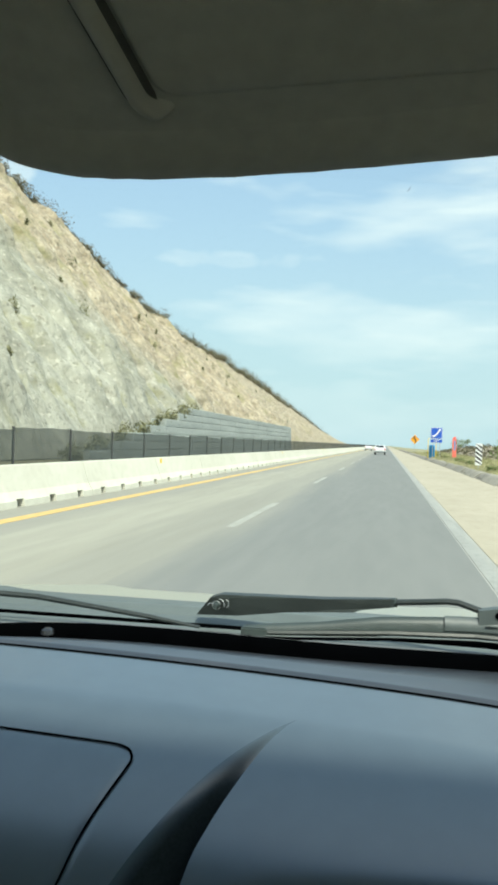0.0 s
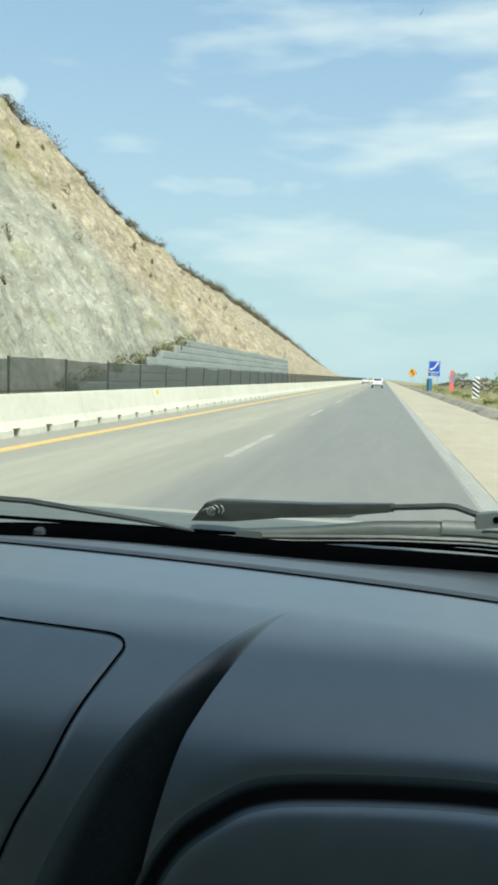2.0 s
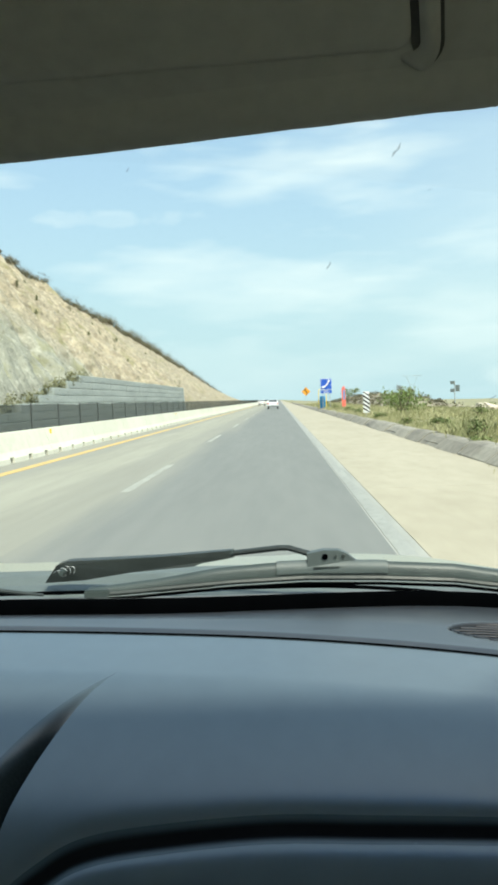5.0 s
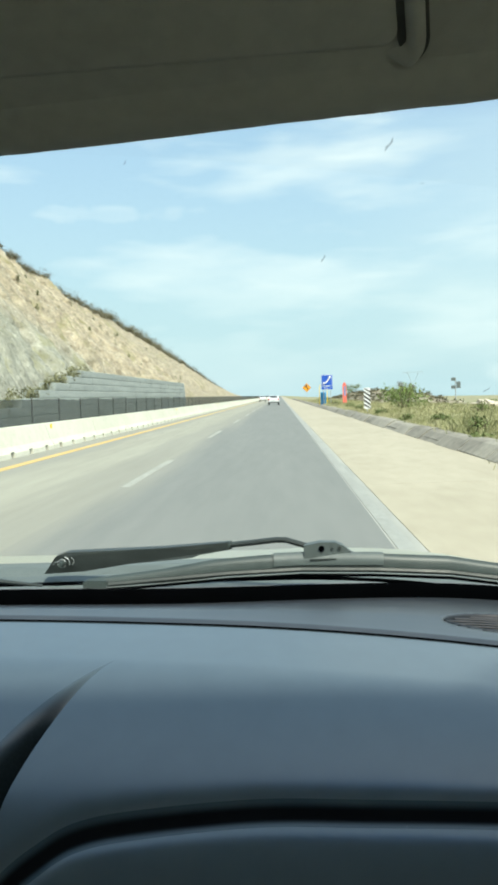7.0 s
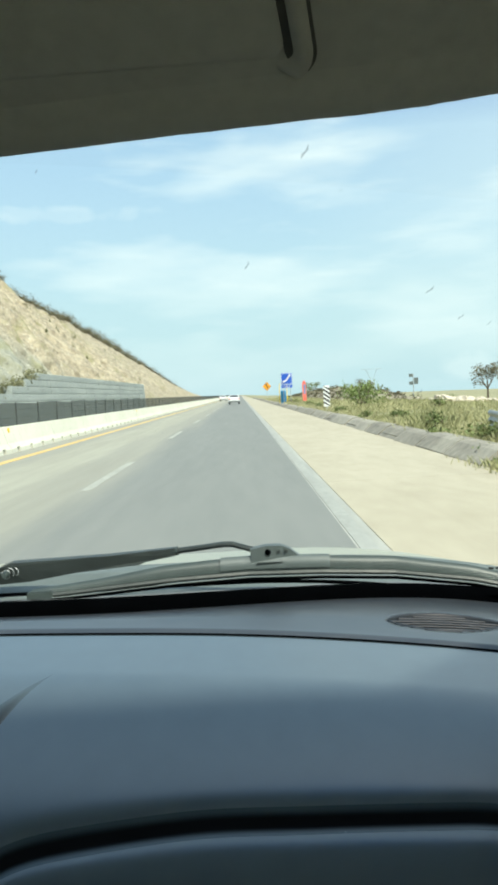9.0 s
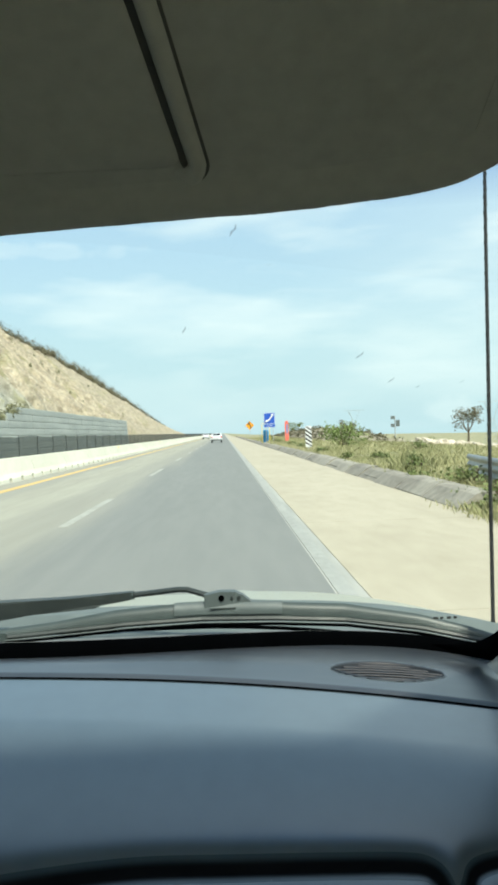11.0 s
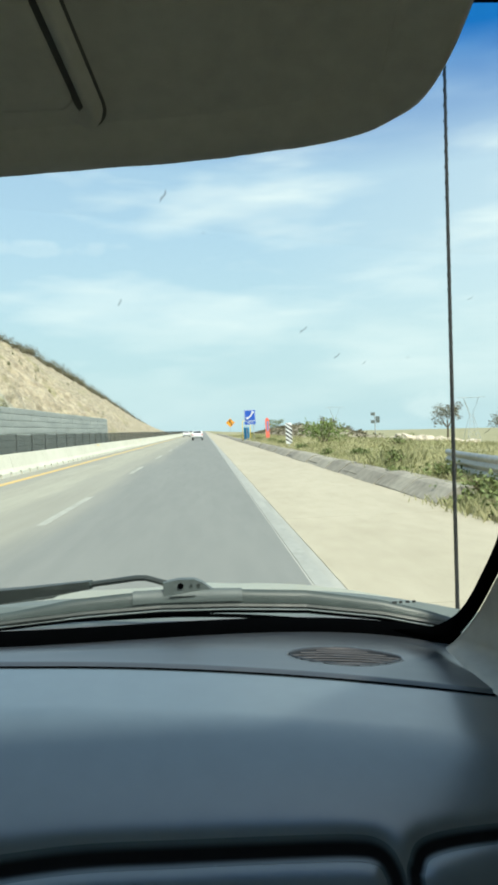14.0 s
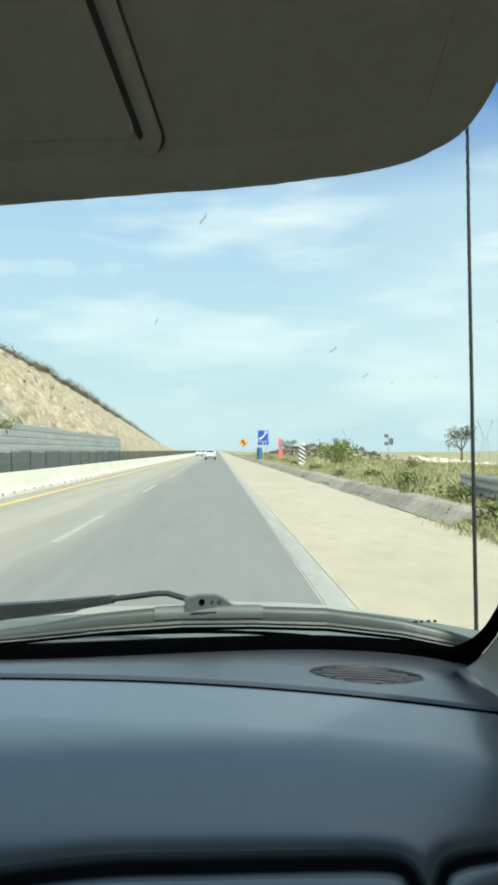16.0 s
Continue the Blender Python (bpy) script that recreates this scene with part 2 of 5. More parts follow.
M_GABION = material("stacked_stone", (0.27, 0.30, 0.285), (0.40, 0.43, 0.41), 0.9, 4, (1, 0.35, 3.5), 0.4, 0.8, 7, piece=0.12)
M_ROCK_R = material("brown_rock", (0.12, 0.105, 0.075), (0.37, 0.32, 0.23), 0.9, 1.6, (1, 1, 0.6), 0.3, 1.0, 2.0)
M_STONE = material("pale_stone", (0.45, 0.38, 0.30), (0.66, 0.58, 0.48), 0.9, 3, (1, 1, 1), 0.5, 0.5)
M_STEEL = material("galvanised_steel", (0.30, 0.33, 0.34), (0.48, 0.50, 0.50), 0.5, 8, (1, 1, 1), 0.8, 0.1, metal=0.5)
M_POST = material("dark_post", (0.03, 0.03, 0.03), (0.06, 0.06, 0.06), 0.6, 8, bump=0.1)
M_NET = see_through("dark_fence_net", (1, 1, 1), (0.075, 0.088, 0.083), 0.76)
M_BLUE = material("sign_blue", (0.01, 0.07, 0.42), (0.02, 0.10, 0.50), 0.4, 5, bump=0)
M_SIGN_WHITE = material("sign_white", (0.72, 0.74, 0.74), (0.8, 0.8, 0.8), 0.4, 5, bump=0)
M_ORANGE = material("sign_orange", (0.85, 0.33, 0.02), (0.9, 0.40, 0.03), 0.4, 5, bump=0)
M_SIGN_BLACK = material("sign_black", (0.015, 0.015, 0.015), (0.03, 0.03, 0.03), 0.5, 5, bump=0)
M_CYAN = material("phone_box_blue", (0.01, 0.22, 0.50), (0.02, 0.30, 0.60), 0.4, 5, bump=0)
M_RED = material("marker_red", (0.75, 0.12, 0.09), (0.85, 0.20, 0.15), 0.5, 5, bump=0)
M_YELLOW = material("marker_yellow", (0.80, 0.55, 0.02), (0.85, 0.62, 0.05), 0.5, 5, bump=0)
M_CAR_WHITE = material("white_car_paint", (0.72, 0.73, 0.74), (0.8, 0.8, 0.8), 0.25, 2, bump=0)
M_TYRE = material("tyre_rubber", (0.012, 0.012, 0.012), (0.03, 0.03, 0.03), 0.85, 20, bump=0.2)
M_DARK_GLASS = material("dark_glass", (0.02, 0.025, 0.03), (0.03, 0.035, 0.04), 0.08, 2, bump=0)
M_TAIL = material("tail_light_red", (0.45, 0.02, 0.02), (0.55, 0.03, 0.03), 0.3, 5, bump=0)
M_RIM = material("alloy_rim", (0.4, 0.4, 0.42), (0.5, 0.5, 0.52), 0.35, 5, bump=0, metal=0.8)
# the cabin
M_DASH = material("dash_plastic", (0.040, 0.062, 0.072), (0.051, 0.077, 0.089), 0.42, 40, (1, 1, 1), 3, 0.06, 900, spec=1.0)
M_DASH.node_tree.nodes["Principled BSDF"].inputs["Coat Weight"].default_value = 1.0
M_DASH.node_tree.nodes["Principled BSDF"].inputs["Coat IOR"].default_value = 1.95
M_DASH.node_tree.nodes["Principled BSDF"].inputs["Coat Roughness"].default_value = 0.25
M_DASH_TOP = material("dusty_dash_plastic", (0.020, 0.029, 0.038), (0.040, 0.047, 0.052), 0.38, 30, (0.4, 2.2, 1), 14, 0.06, 900)
_b = M_DASH_TOP.node_tree.nodes["Principled BSDF"]
_b.inputs["Coat Weight"].default_value, _b.inputs["Coat IOR"].default_value, _b.inputs["Coat Roughness"].default_value = 0.7, 1.6, 0.3
M_BLACK = material("black_rubber", (0.0006, 0.0008, 0.001), (0.001, 0.0013, 0.0016), 0.9, 40, bump=0.05, spec=0.0)
M_VENT = material("vent_plastic", (0.012, 0.017, 0.022), (0.017, 0.023, 0.029), 0.5, 40, bump=0.05, spec=0.4)
# dash plastic with the fold's shade put into its colour, plus grain relief
M_FOLD = material("grained_fold_shade", (0.010, 0.0135, 0.013), (0.018, 0.0245, 0.0235), 0.8, 350, (1, 1, 1), 8, 0.5, 420, spec=0.15)
# the shade down in the panel gaps, painted nearly black
M_GROOVE = material("groove_shade", (0.002, 0.002, 0.002), (0.004, 0.004, 0.004), 0.8, 40, bump=0.05, spec=0.1)
# both paint shade into the dash colour, fading to plain plastic at their borders
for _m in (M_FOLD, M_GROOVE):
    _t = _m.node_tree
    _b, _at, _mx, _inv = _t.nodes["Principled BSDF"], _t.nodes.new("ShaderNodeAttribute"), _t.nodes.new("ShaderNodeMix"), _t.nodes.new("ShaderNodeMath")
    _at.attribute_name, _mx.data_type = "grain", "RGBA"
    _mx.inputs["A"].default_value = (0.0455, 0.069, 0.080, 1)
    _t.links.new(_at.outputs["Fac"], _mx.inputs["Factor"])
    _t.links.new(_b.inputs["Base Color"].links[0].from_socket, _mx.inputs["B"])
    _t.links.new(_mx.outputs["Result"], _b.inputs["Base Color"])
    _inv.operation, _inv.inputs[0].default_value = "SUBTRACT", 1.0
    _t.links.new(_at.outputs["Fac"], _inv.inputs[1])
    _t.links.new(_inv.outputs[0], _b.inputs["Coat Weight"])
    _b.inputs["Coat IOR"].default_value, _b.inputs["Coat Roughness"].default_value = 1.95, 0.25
M_VISOR = material("visor_vinyl", (0.325, 0.322, 0.285), (0.395, 0.39, 0.348), 0.75, 120, (1, 1, 1), 6, 0.15, 700)
M_FRIT = material("dark_blue_band", (0.006, 0.018, 0.04), (0.01, 0.026, 0.055), 0.9, 20, bump=0, spec=0.0)
# darker visor vinyl for the painted shade beside the ridges
M_VISOR_DARK = material("visor_groove_shade", (0.065, 0.065, 0.058), (0.085, 0.085, 0.075), 0.8, 120, bump=0.1)
M_LINER = material("roof_lining", (0.34, 0.32, 0.28), (0.42, 0.40, 0.35), 0.95, 90, (1, 1, 1), 5, 0.2, 600)
M_TRIM = material("pillar_trim", (0.36, 0.35, 0.32), (0.43, 0.42, 0.38), 0.7, 60, (1, 1, 1), 5, 0.1, 500)
M_WIPER = material("wiper_metal", (0.022, 0.028, 0.027), (0.040, 0.048, 0.046), 0.45, 40, bump=0.1)
M_WIPER_GREY = material("wiper_grey", (0.030, 0.041, 0.040), (0.048, 0.063, 0.061), 0.45, 40, bump=0.1)
M_COWL = material("cowl_plastic", (0.09, 0.110, 0.108), (0.13, 0.155, 0.152), 0.6, 20, bump=0.1)
M_CLIP = material("clip_plastic", (0.065, 0.080, 0.080), (0.092, 0.112, 0.112), 0.5, 40, bump=0.1)
M_PAINT = material("car_paint_pale", (0.30, 0.31, 0.26), (0.34, 0.35, 0.29), 0.30, 3, bump=0)
M_SPOT = see_through("insect_spot", (0.9, 0.9, 0.9), (0.14, 0.14, 0.13), 0.30)
M_GLASS = see_through("windscreen_glass", (0.89, 0.97, 0.93), (0.6, 0.62, 0.6), 0.002, 1.06)
M_TINT = see_through("blue_tinted_glass", (0.03, 0.30, 0.70), (0.1, 0.3, 0.6), 0.02)
_t = M_TINT.node_tree
_geo, _sep, _rng, _mix = (_t.nodes.new("ShaderNode" + k) for k in ("NewGeometry", "SeparateXYZ", "MapRange", "Mix"))
_mix.data_type = "RGBA"
_mix.inputs["A"].default_value, _mix.inputs["B"].default_value = (0.89, 0.97, 0.93, 1), (0.015, 0.26, 0.62, 1)
_rng.inputs["From Min"].default_value, _rng.inputs["From Max"].default_value = 1.585, 1.635
_t.links.new(_geo.outputs["Position"], _sep.inputs[0])
_t.links.new(_sep.outputs["Z"], _rng.inputs["Value"])
_t.links.new(_rng.outputs["Result"], _mix.inputs["Factor"])
_t.links.new(_mix.outputs["Result"], [n for n in _t.nodes if n.bl_idname == "ShaderNodeBsdfTransparent"][0].inputs["Color"])


# ---- building helpers ----
class Shape:
    """Vertices and faces of one mesh."""

    def __init__(self):
        self.v, self.f = [], []

    def add(self, verts, faces):
        n = len(self.v)
        self.v += [tuple(p) for p in verts]
        self.f += [tuple(i + n for i in face) for face in faces]
        return self

    def box(self, x0, x1, y0, y1, z0, z1, b=0.0):
        if not b:
            p = [(x, y, z) for z in (z0, z1) for y in (y0, y1) for x in (x0, x1)]
            return self.add(p, [(0, 2, 3, 1), (4, 5, 7, 6), (0, 1, 5, 4), (2, 6, 7, 3), (0, 4, 6, 2), (1, 3, 7, 5)])
        bm = bmesh.new()
        bmesh.ops.create_cube(bm, size=1, matrix=Matrix.LocRotScale(((x0 + x1) / 2, (y0 + y1) / 2, (z0 + z1) / 2), None, (x1 - x0, y1 - y0, z1 - z0)))
        bmesh.ops.bevel(bm, geom=bm.edges[:], offset=b, segments=2, affect="EDGES")
        return self.take(bm)

    def take(self, bm):
        bm.verts.index_update()
        self.add([v.co for v in bm.verts], [[v.index for v in f.verts] for f in bm.faces])
        bm.free()
        return self

    def grid(self, rows, flip=False):
        """A sheet through rows of points, all of one length."""
        w = len(rows[0])
        q = []
        for i in range(len(rows) - 1):
            for j in range(w - 1):
                a = (i * w + j, i * w + j + 1, (i + 1) * w + j + 1, (i + 1) * w + j)
                q.append(a[::-1] if flip else a)
        return self.add([p for r in rows for p in r], q)

    def tube(self, path, radius, sides=8):
        """A round bar along a path; radius: one number or one for each point."""
        path = [Vector(p) for p in path]
        radii = radius if isinstance(radius, (list, tuple)) else [radius] * len(path)
        rows = []
        for i, p in enumerate(path):
            d = (path[min(i + 1, len(path) - 1)] - path[max(i - 1, 0)]).normalized()
            a = d.orthogonal().normalized() if abs(d.z) > 0.95 else d.cross(Vector((0, 0, 1))).normalized()
            b = d.cross(a)
            rows.append([p + (a * math.cos(k * math.tau / sides) + b * math.sin(k * math.tau / sides)) * radii[i] for k in range(sides)])
        n = len(self.v)
        self.grid([r + [r[0]] for r in rows])
        w = sides + 1
        self.f.append(tuple(n + k for k in range(sides)))
        self.f.append(tuple(n + (len(rows) - 1) * w + k for k in reversed(range(sides))))
        return self

    def prism(self, outline, axis, a, b):
        """A closed outline of (u, v) drawn along an axis from a to b."""
        put = {"x": lambda u, v, w: (w, u, v), "y": lambda u, v, w: (u, w, v), "z": lambda u, v, w: (u, v, w)}[axis]
        k = len(outline)
        self.add([put(u, v, a) for u, v in outline] + [put(u, v, b) for u, v in outline],
                 [tuple(range(k)), tuple(reversed(range(k, 2 * k)))] + [(i, (i + 1) % k, k + (i + 1) % k, k + i) for i in range(k)])
        return self


def part(name, shape, mat, parent=None, label="", smooth=False, mend=True):
    me = bpy.data.meshes.new(name)
    me.from_pydata([tuple(p) for p in shape.v], [], shape.f)
    bm = bmesh.new()
    bm.from_mesh(me)
    if mend:
        bmesh.ops.recalc_face_normals(bm, faces=bm.faces[:])
    bm.to_mesh(me)
    bm.free()
    me.materials.append(mat)
    if smooth:
        me.shade_smooth()
    ob = new(name, me)
    if parent:
        ob.parent = parent
        ob.matrix_parent_inverse = parent.matrix_basis.inverted()
    if label:
        ob["label"] = label
    return ob


def thing(name, at=(0, 0, 0)):
    ob = new(name)
    ob.matrix_basis = Matrix.Translation(at)
    return ob


def more(ob, parent, m):
    """One more object on the same mesh, at the pose m."""
    o = ob.copy()
    scene.collection.objects.link(o)
    o.parent = parent
    o.matrix_parent_inverse = parent.matrix_basis.inverted()
    o.matrix_basis = m
    return o


def fbm(x, y, z, octaves=4):
    return noise.fractal(Vector((x, y, z)), 1.0, 2.0, octaves)


def between(x, table):
    return float(np.interp(x, [a for a, _ in table], [b for _, b in table]))


# ---- ground ----
def ground_height(x, y):
    right = between(x, [(4.7, -0.06), (5.1, 0.22), (8, 0.34), (14, 0.15), (30, -1.2), (60, -4), (150, -11), (400, -22), (2500, -60)])
    left = between(-x, [(8, -0.06), (60, -0.06), (200, -2), (2500, -40)])
    flat = right if x > 0 else left
    rough_ = 0.12 * fbm(x * 0.25, y * 0.25, 0) * min(1, max(0, (x - 5.5) / 3)) + 1.2 * fbm(x * 0.02, y * 0.02, 3) * min(1, max(0, (x - 30) / 60))
    return flat + rough_


xs = sorted({*np.linspace(-2500, -60, 12).round(1), *np.linspace(-60, -8, 8).round(1), *np.linspace(-8, 4.7, 6).round(2), *np.linspace(4.7, 30, 40).round(2),
             *np.linspace(30, 160, 24).round(1), *np.linspace(160, 2500, 24).round(0)})
ys_ = sorted({*np.linspace(-400, 0, 10), *np.linspace(0, 60, 60), *np.linspace(60, 260, 60), *np.linspace(260, 4200, 30)})
tagged(part("ground", Shape().grid([[(x, y, ground_height(x, y)) for x in xs] for y in ys_]), M_GROUND, smooth=True),
       "dry grassy ground falling away beside the motorway", "ground", kind="structure")

# ---- road ----
Y0, Y1 = -60, 1500
road = tagged(part("road", Shape().box(-2.7, 1.08, Y0, Y1, -0.2, 0.0), M_ASPHALT), "grey asphalt motorway lane, worn along the wheel tracks", "road", kind="structure")
tagged(part("road_overtaking_lane", Shape().box(-7.6, -2.7, Y0, Y1, -0.2, 0.0), M_LANE), "pale worn overtaking lane of the motorway", "road", kind="structure")
tagged(part("road_far_carriageway", Shape().box(-16.2, -7.6, Y0, Y1, -0.2, -0.01), M_LANE), "opposite carriageway behind the screened barrier", "road", kind="structure")
# hard shoulder: slabs with joints across
slab = part("slab", Shape().box(1.354, 4.15, 0.006, 5.994, -0.2, 0.004), M_SHOULDER)
shoulder = tagged(part("pavement_shoulder", Shape().box(1.08, 4.15, Y0, Y1, -0.2, -0.004), M_SHOULDER), "cream concrete hard shoulder of the motorway", "shoulder", kind="structure")
slab.parent = shoulder
slab.matrix_basis = Matrix.Translation((0, -24, 0))
for k in range(1, 60):
    more(slab, shoulder, Matrix.Translation((0, -24 + 6 * k, 0)))
part("edge_strip", Shape().box(1.08, 1.35, Y0, Y1, -0.05, 0.0), M_EDGE, road, "pale grey strip beside the edge line")
part("edge_line", Shape().box(1.10, 1.26, Y0, Y1, 0.0, 0.006), M_WHITE_LINE, road, "worn white edge line")
part("yellow_line", Shape().box(-6.26, -5.98, Y0, Y1, 0.0, 0.006), M_YELLOW_LINE, road, "orange-yellow edge line")
dash_ = part("lane_dash", Shape().box(-2.60, -2.44, 0, 5.4, 0.0, 0.004), M_WORN_LINE, road, "worn white lane dash")
dash_.matrix_basis = Matrix.Translation((0, -17.4, 0))
for k in range(1, 30):
    more(dash_, road, Matrix.Translation((0, -17.4 + 15 * k, 0)))


# ---- concrete barrier ----
def barrier_shape():
    """One unit 6 m long with a splayed foot and four drain openings."""
    s = Shape()
    low = [(-7.08, 0.0), (-7.10, 0.085), (-7.19, 0.30)]
    up = [(-7.19, 0.30), (-7.345, 0.79), (-7.36, 0.815), (-7.50, 0.815), (-7.515, 0.79), (-7.59, 0.30), (-7.78, 0.085), (-7.78, 0.0)]
    s.prism([(-7.10, 0.16), (-7.19, 0.30)] + up[1:6] + [(-7.76, 0.16)], "y", 0.012, 5.988)
    edges = [0.012]
    for k in range(4):
        c = 0.75 + 1.5 * k
        edges += [c - 0.16, c + 0.16]
    edges.append(5.988)
    for a, b in zip(edges[::2], edges[1::2]):
        s.prism([(-7.06, 0.0), (-7.075, 0.13), (-7.10, 0.163), (-7.76, 0.163), (-7.79, 0.0)], "y", a, b)
    return s


barrier = thing("concrete_barrier", (-7.43, 0, 0))
part("barrier_body", barrier_shape(), M_BARRIER, barrier)
tagged(barrier, "whitewashed concrete median barrier unit with drain openings", "barrier", "median barrier units")
barrier.matrix_basis = Matrix.Translation((-7.43, -24, 0))
for k in range(1, 62):
    copy_thing(barrier, Matrix.Translation((-7.43, -24 + 6 * k, 0)))
far_barrier = thing("concrete_barrier", (-7.43, 354, 0))
part("barrier_body", Shape().prism([(-7.06, 0), (-7.10, 0.16), (-7.19, 0.30), (-7.345, 0.80), (-7.515, 0.80), (-7.59, 0.30), (-7.79, 0)], "y", 348, 1400), M_BARRIER, far_barrier)
tagged(far_barrier, "far run of pale concrete median barrier", "barrier")
for y in (24.5, 54.5, 90.5):
    r = thing("reflector", (-7.30, y, 0.7))
    part("reflector_plate", Shape().box(-7.315, -7.28, y - 0.07, y + 0.07, 0.62, 0.78, 0.012), M_YELLOW, r)
    tagged(r, "small yellow reflector on the concrete barrier", "reflector", "barrier reflectors")

# ---- fence behind the barrier ----
fence = thing("screen_fence", (-7.85, 0, 0))
tagged(fence, "dark net screen fence on thin posts behind the barrier", "fence")
post = part("post", Shape().tube([(-7.86, 0, 0), (-7.86, 0, 1.60)], 0.03, 6), M_POST, fence)
net = part("net_panel", Shape().grid([[(-7.86 + 0.02 * math.sin(k * 1.3), 0.05 + 2.9 * k / 6, z + (0.012 * math.sin(k * 2.1) if z > 1 else 0)) for k in range(7)] for z in (0.1, 0.6, 1.1, 1.57)]), M_NET, fence, "dark see-through net")
for k in range(-6, 120):
    if k:
        m = Matrix.Translation((0, 0.4 + 3 * k, 0)) @ Matrix.Rotation(radians(0.8) * math.sin(k * 2.7), 4, "X")
        more(post, fence, m)
        more(net, fence, m)
for o in (post, net):
    o.matrix_basis = Matrix.Translation((0, 0.4, 0))
part("far_net", Shape().box(-7.88, -7.86, 361, 1400, 0.1, 1.57), M_NET, fence)

# ---- rocky hill with a cut face ----
CREST = [(-80, 27), (0, 32), (60, 31), (79, 30.1), (86, 29.5), (94, 28.8), (104, 27.6), (115, 25.0), (129, 23.7), (146, 22.7), (168, 22.0), (198, 21.3), (216, 20.9), (238, 20.1), (265, 18.8), (299, 17.3), (342, 15.5), (400, 12.5), (480, 8.6), (560, 4.6), (640, 0.8), (720, -1.5), (900, -3)]


def hill_point(y, v):
    """v from 0 at the foot over 1 at the crest to 2 far behind it."""
    top = between(y, CREST) + 0.9 * fbm(y * 0.05, 0, 7, 3) * min(1, max(0, (620 - y) / 200))
    if v <= 1:
        x, z = -20.5 - 21.5 * v, top * (v ** 0.92)
        gully = fbm(y * 0.16, z * 0.05, 1, 5)
        lumps = fbm(y * 0.5, z * 0.2, x * 0.2, 5)
        fine = fbm(y * 1.9, z * 0.9, x * 0.6, 3)
        edge = min(1, v * 6) * min(1, top / 8)
        return (x - edge * (1.6 * gully + 0.85 * lumps + 0.32 * fine), y + edge * (0.4 * lumps + 0.2 * fine), z + edge * 0.15 * lumps)
    b = v - 1
    return (-42 - 90 * b - 0.8 * fbm(y * 0.2, b, 2), y, top + (7 * b - 16 * b * b) * min(1, top / 15) + 0.8 * fbm(y * 0.1, b * 9, 5) * min(1, b * 6) - 8 * max(0, b - 0.7))


def hill_material():
    m = material("cut_rock", (0.20, 0.20, 0.16), (0.41, 0.408, 0.34), 0.95, 0.9, (1, 1, 0.35), 0.12, 1.0, 1.3)
    t = m.node_tree
    b = t.nodes["Principled BSDF"]
    grey = b.inputs["Base Color"].links[0].from_socket
    geo = t.nodes.new("ShaderNodeNewGeometry")
    sep = t.nodes.new("ShaderNodeSeparateXYZ")
    t.links.new(geo.outputs["Position"], sep.inputs[0])

    def noise_(scale, detail=5, rough=0.6):
        n = t.nodes.new("ShaderNodeTexNoise")
        n.inputs["Scale"].default_value, n.inputs["Detail"].default_value, n.inputs["Roughness"].default_value = scale, detail, rough
        t.links.new(geo.outputs["Position"], n.inputs["Vector"])
        return n.outputs["Fac"]

    def mathn(op, a, c):
        n = t.nodes.new("ShaderNodeMath")
        n.operation = op
        for sock, v in zip(n.inputs, (a, c)):
            if isinstance(v, (int, float)):
                sock.default_value = v
            else:
                t.links.new(v, sock)
        return n.outputs[0]

    def blend(fac, a, c):
        n = t.nodes.new("ShaderNodeMix")
        n.data_type = "RGBA"
        t.links.new(fac, n.inputs["Factor"])
        for key, v in (("A", a), ("B", c)):
            if isinstance(v, tuple):
                n.inputs[key].default_value = (*v, 1)
            else:
                t.links.new(v, n.inputs[key])
        return n.outputs["Result"]

    def smooth(v, lo, hi):
        n = t.nodes.new("ShaderNodeMapRange")
        n.interpolation_type = "SMOOTHSTEP"
        n.inputs["From Min"].default_value, n.inputs["From Max"].default_value = lo, hi
        t.links.new(v, n.inputs["Value"])
        return n.outputs["Result"]

    # weathered tan bed: above a dipping boundary, and all of the far part
    dip = mathn("ADD", mathn("MULTIPLY", sep.outputs["Y"], 0.36), sep.outputs["Z"])
    wav = mathn("ADD", dip, mathn("MULTIPLY", noise_(0.12), 16.0))
    tan_ = blend(smooth(noise_(0.7, 6, 0.7), 0.3, 0.72), (0.235, 0.195, 0.14), (0.46, 0.395, 0.285))
    rock = blend(smooth(wav, 45.5, 55.0), grey, tan_)
    pale = smooth(noise_(1.9, 5, 0.7), 0.53, 0.68)
    rock = blend(mathn("MULTIPLY", pale, 0.5), rock, (0.60, 0.58, 0.49))
    dark = smooth(noise_(0.9, 6, 0.75), 0.56, 0.70)
    rock = blend(mathn("MULTIPLY", dark, 0.7), rock, (0.15, 0.13, 0.09))
    pits = smooth(noise_(2.2, 4, 0.7), 0.55, 0.68)
    rock = blend(mathn("MULTIPLY", pits, 0.65), rock, (0.11, 0.105, 0.085))
    rock = blend(mathn("MULTIPLY", smooth(noise_(0.22, 5, 0.65), 0.52, 0.68), 0.6), rock, (0.22, 0.21, 0.09))
    t.links.new(rock, b.inputs["Base Color"])
    return m


hill_y = [*np.arange(-60, 30, 6), *np.arange(30, 180, 0.6), *np.arange(180, 420, 2.5), *np.arange(420, 901, 12)]
hill_v = [*np.linspace(0, 1, 84), *np.linspace(1.02, 2, 16)]
hill = part("hill", Shape().grid([[hill_point(y, v) for v in hill_v] for y in hill_y]), hill_material(), smooth=True)
tagged(hill, "steep rocky hillside cut, grey below and tan above", "hill", kind="structure")


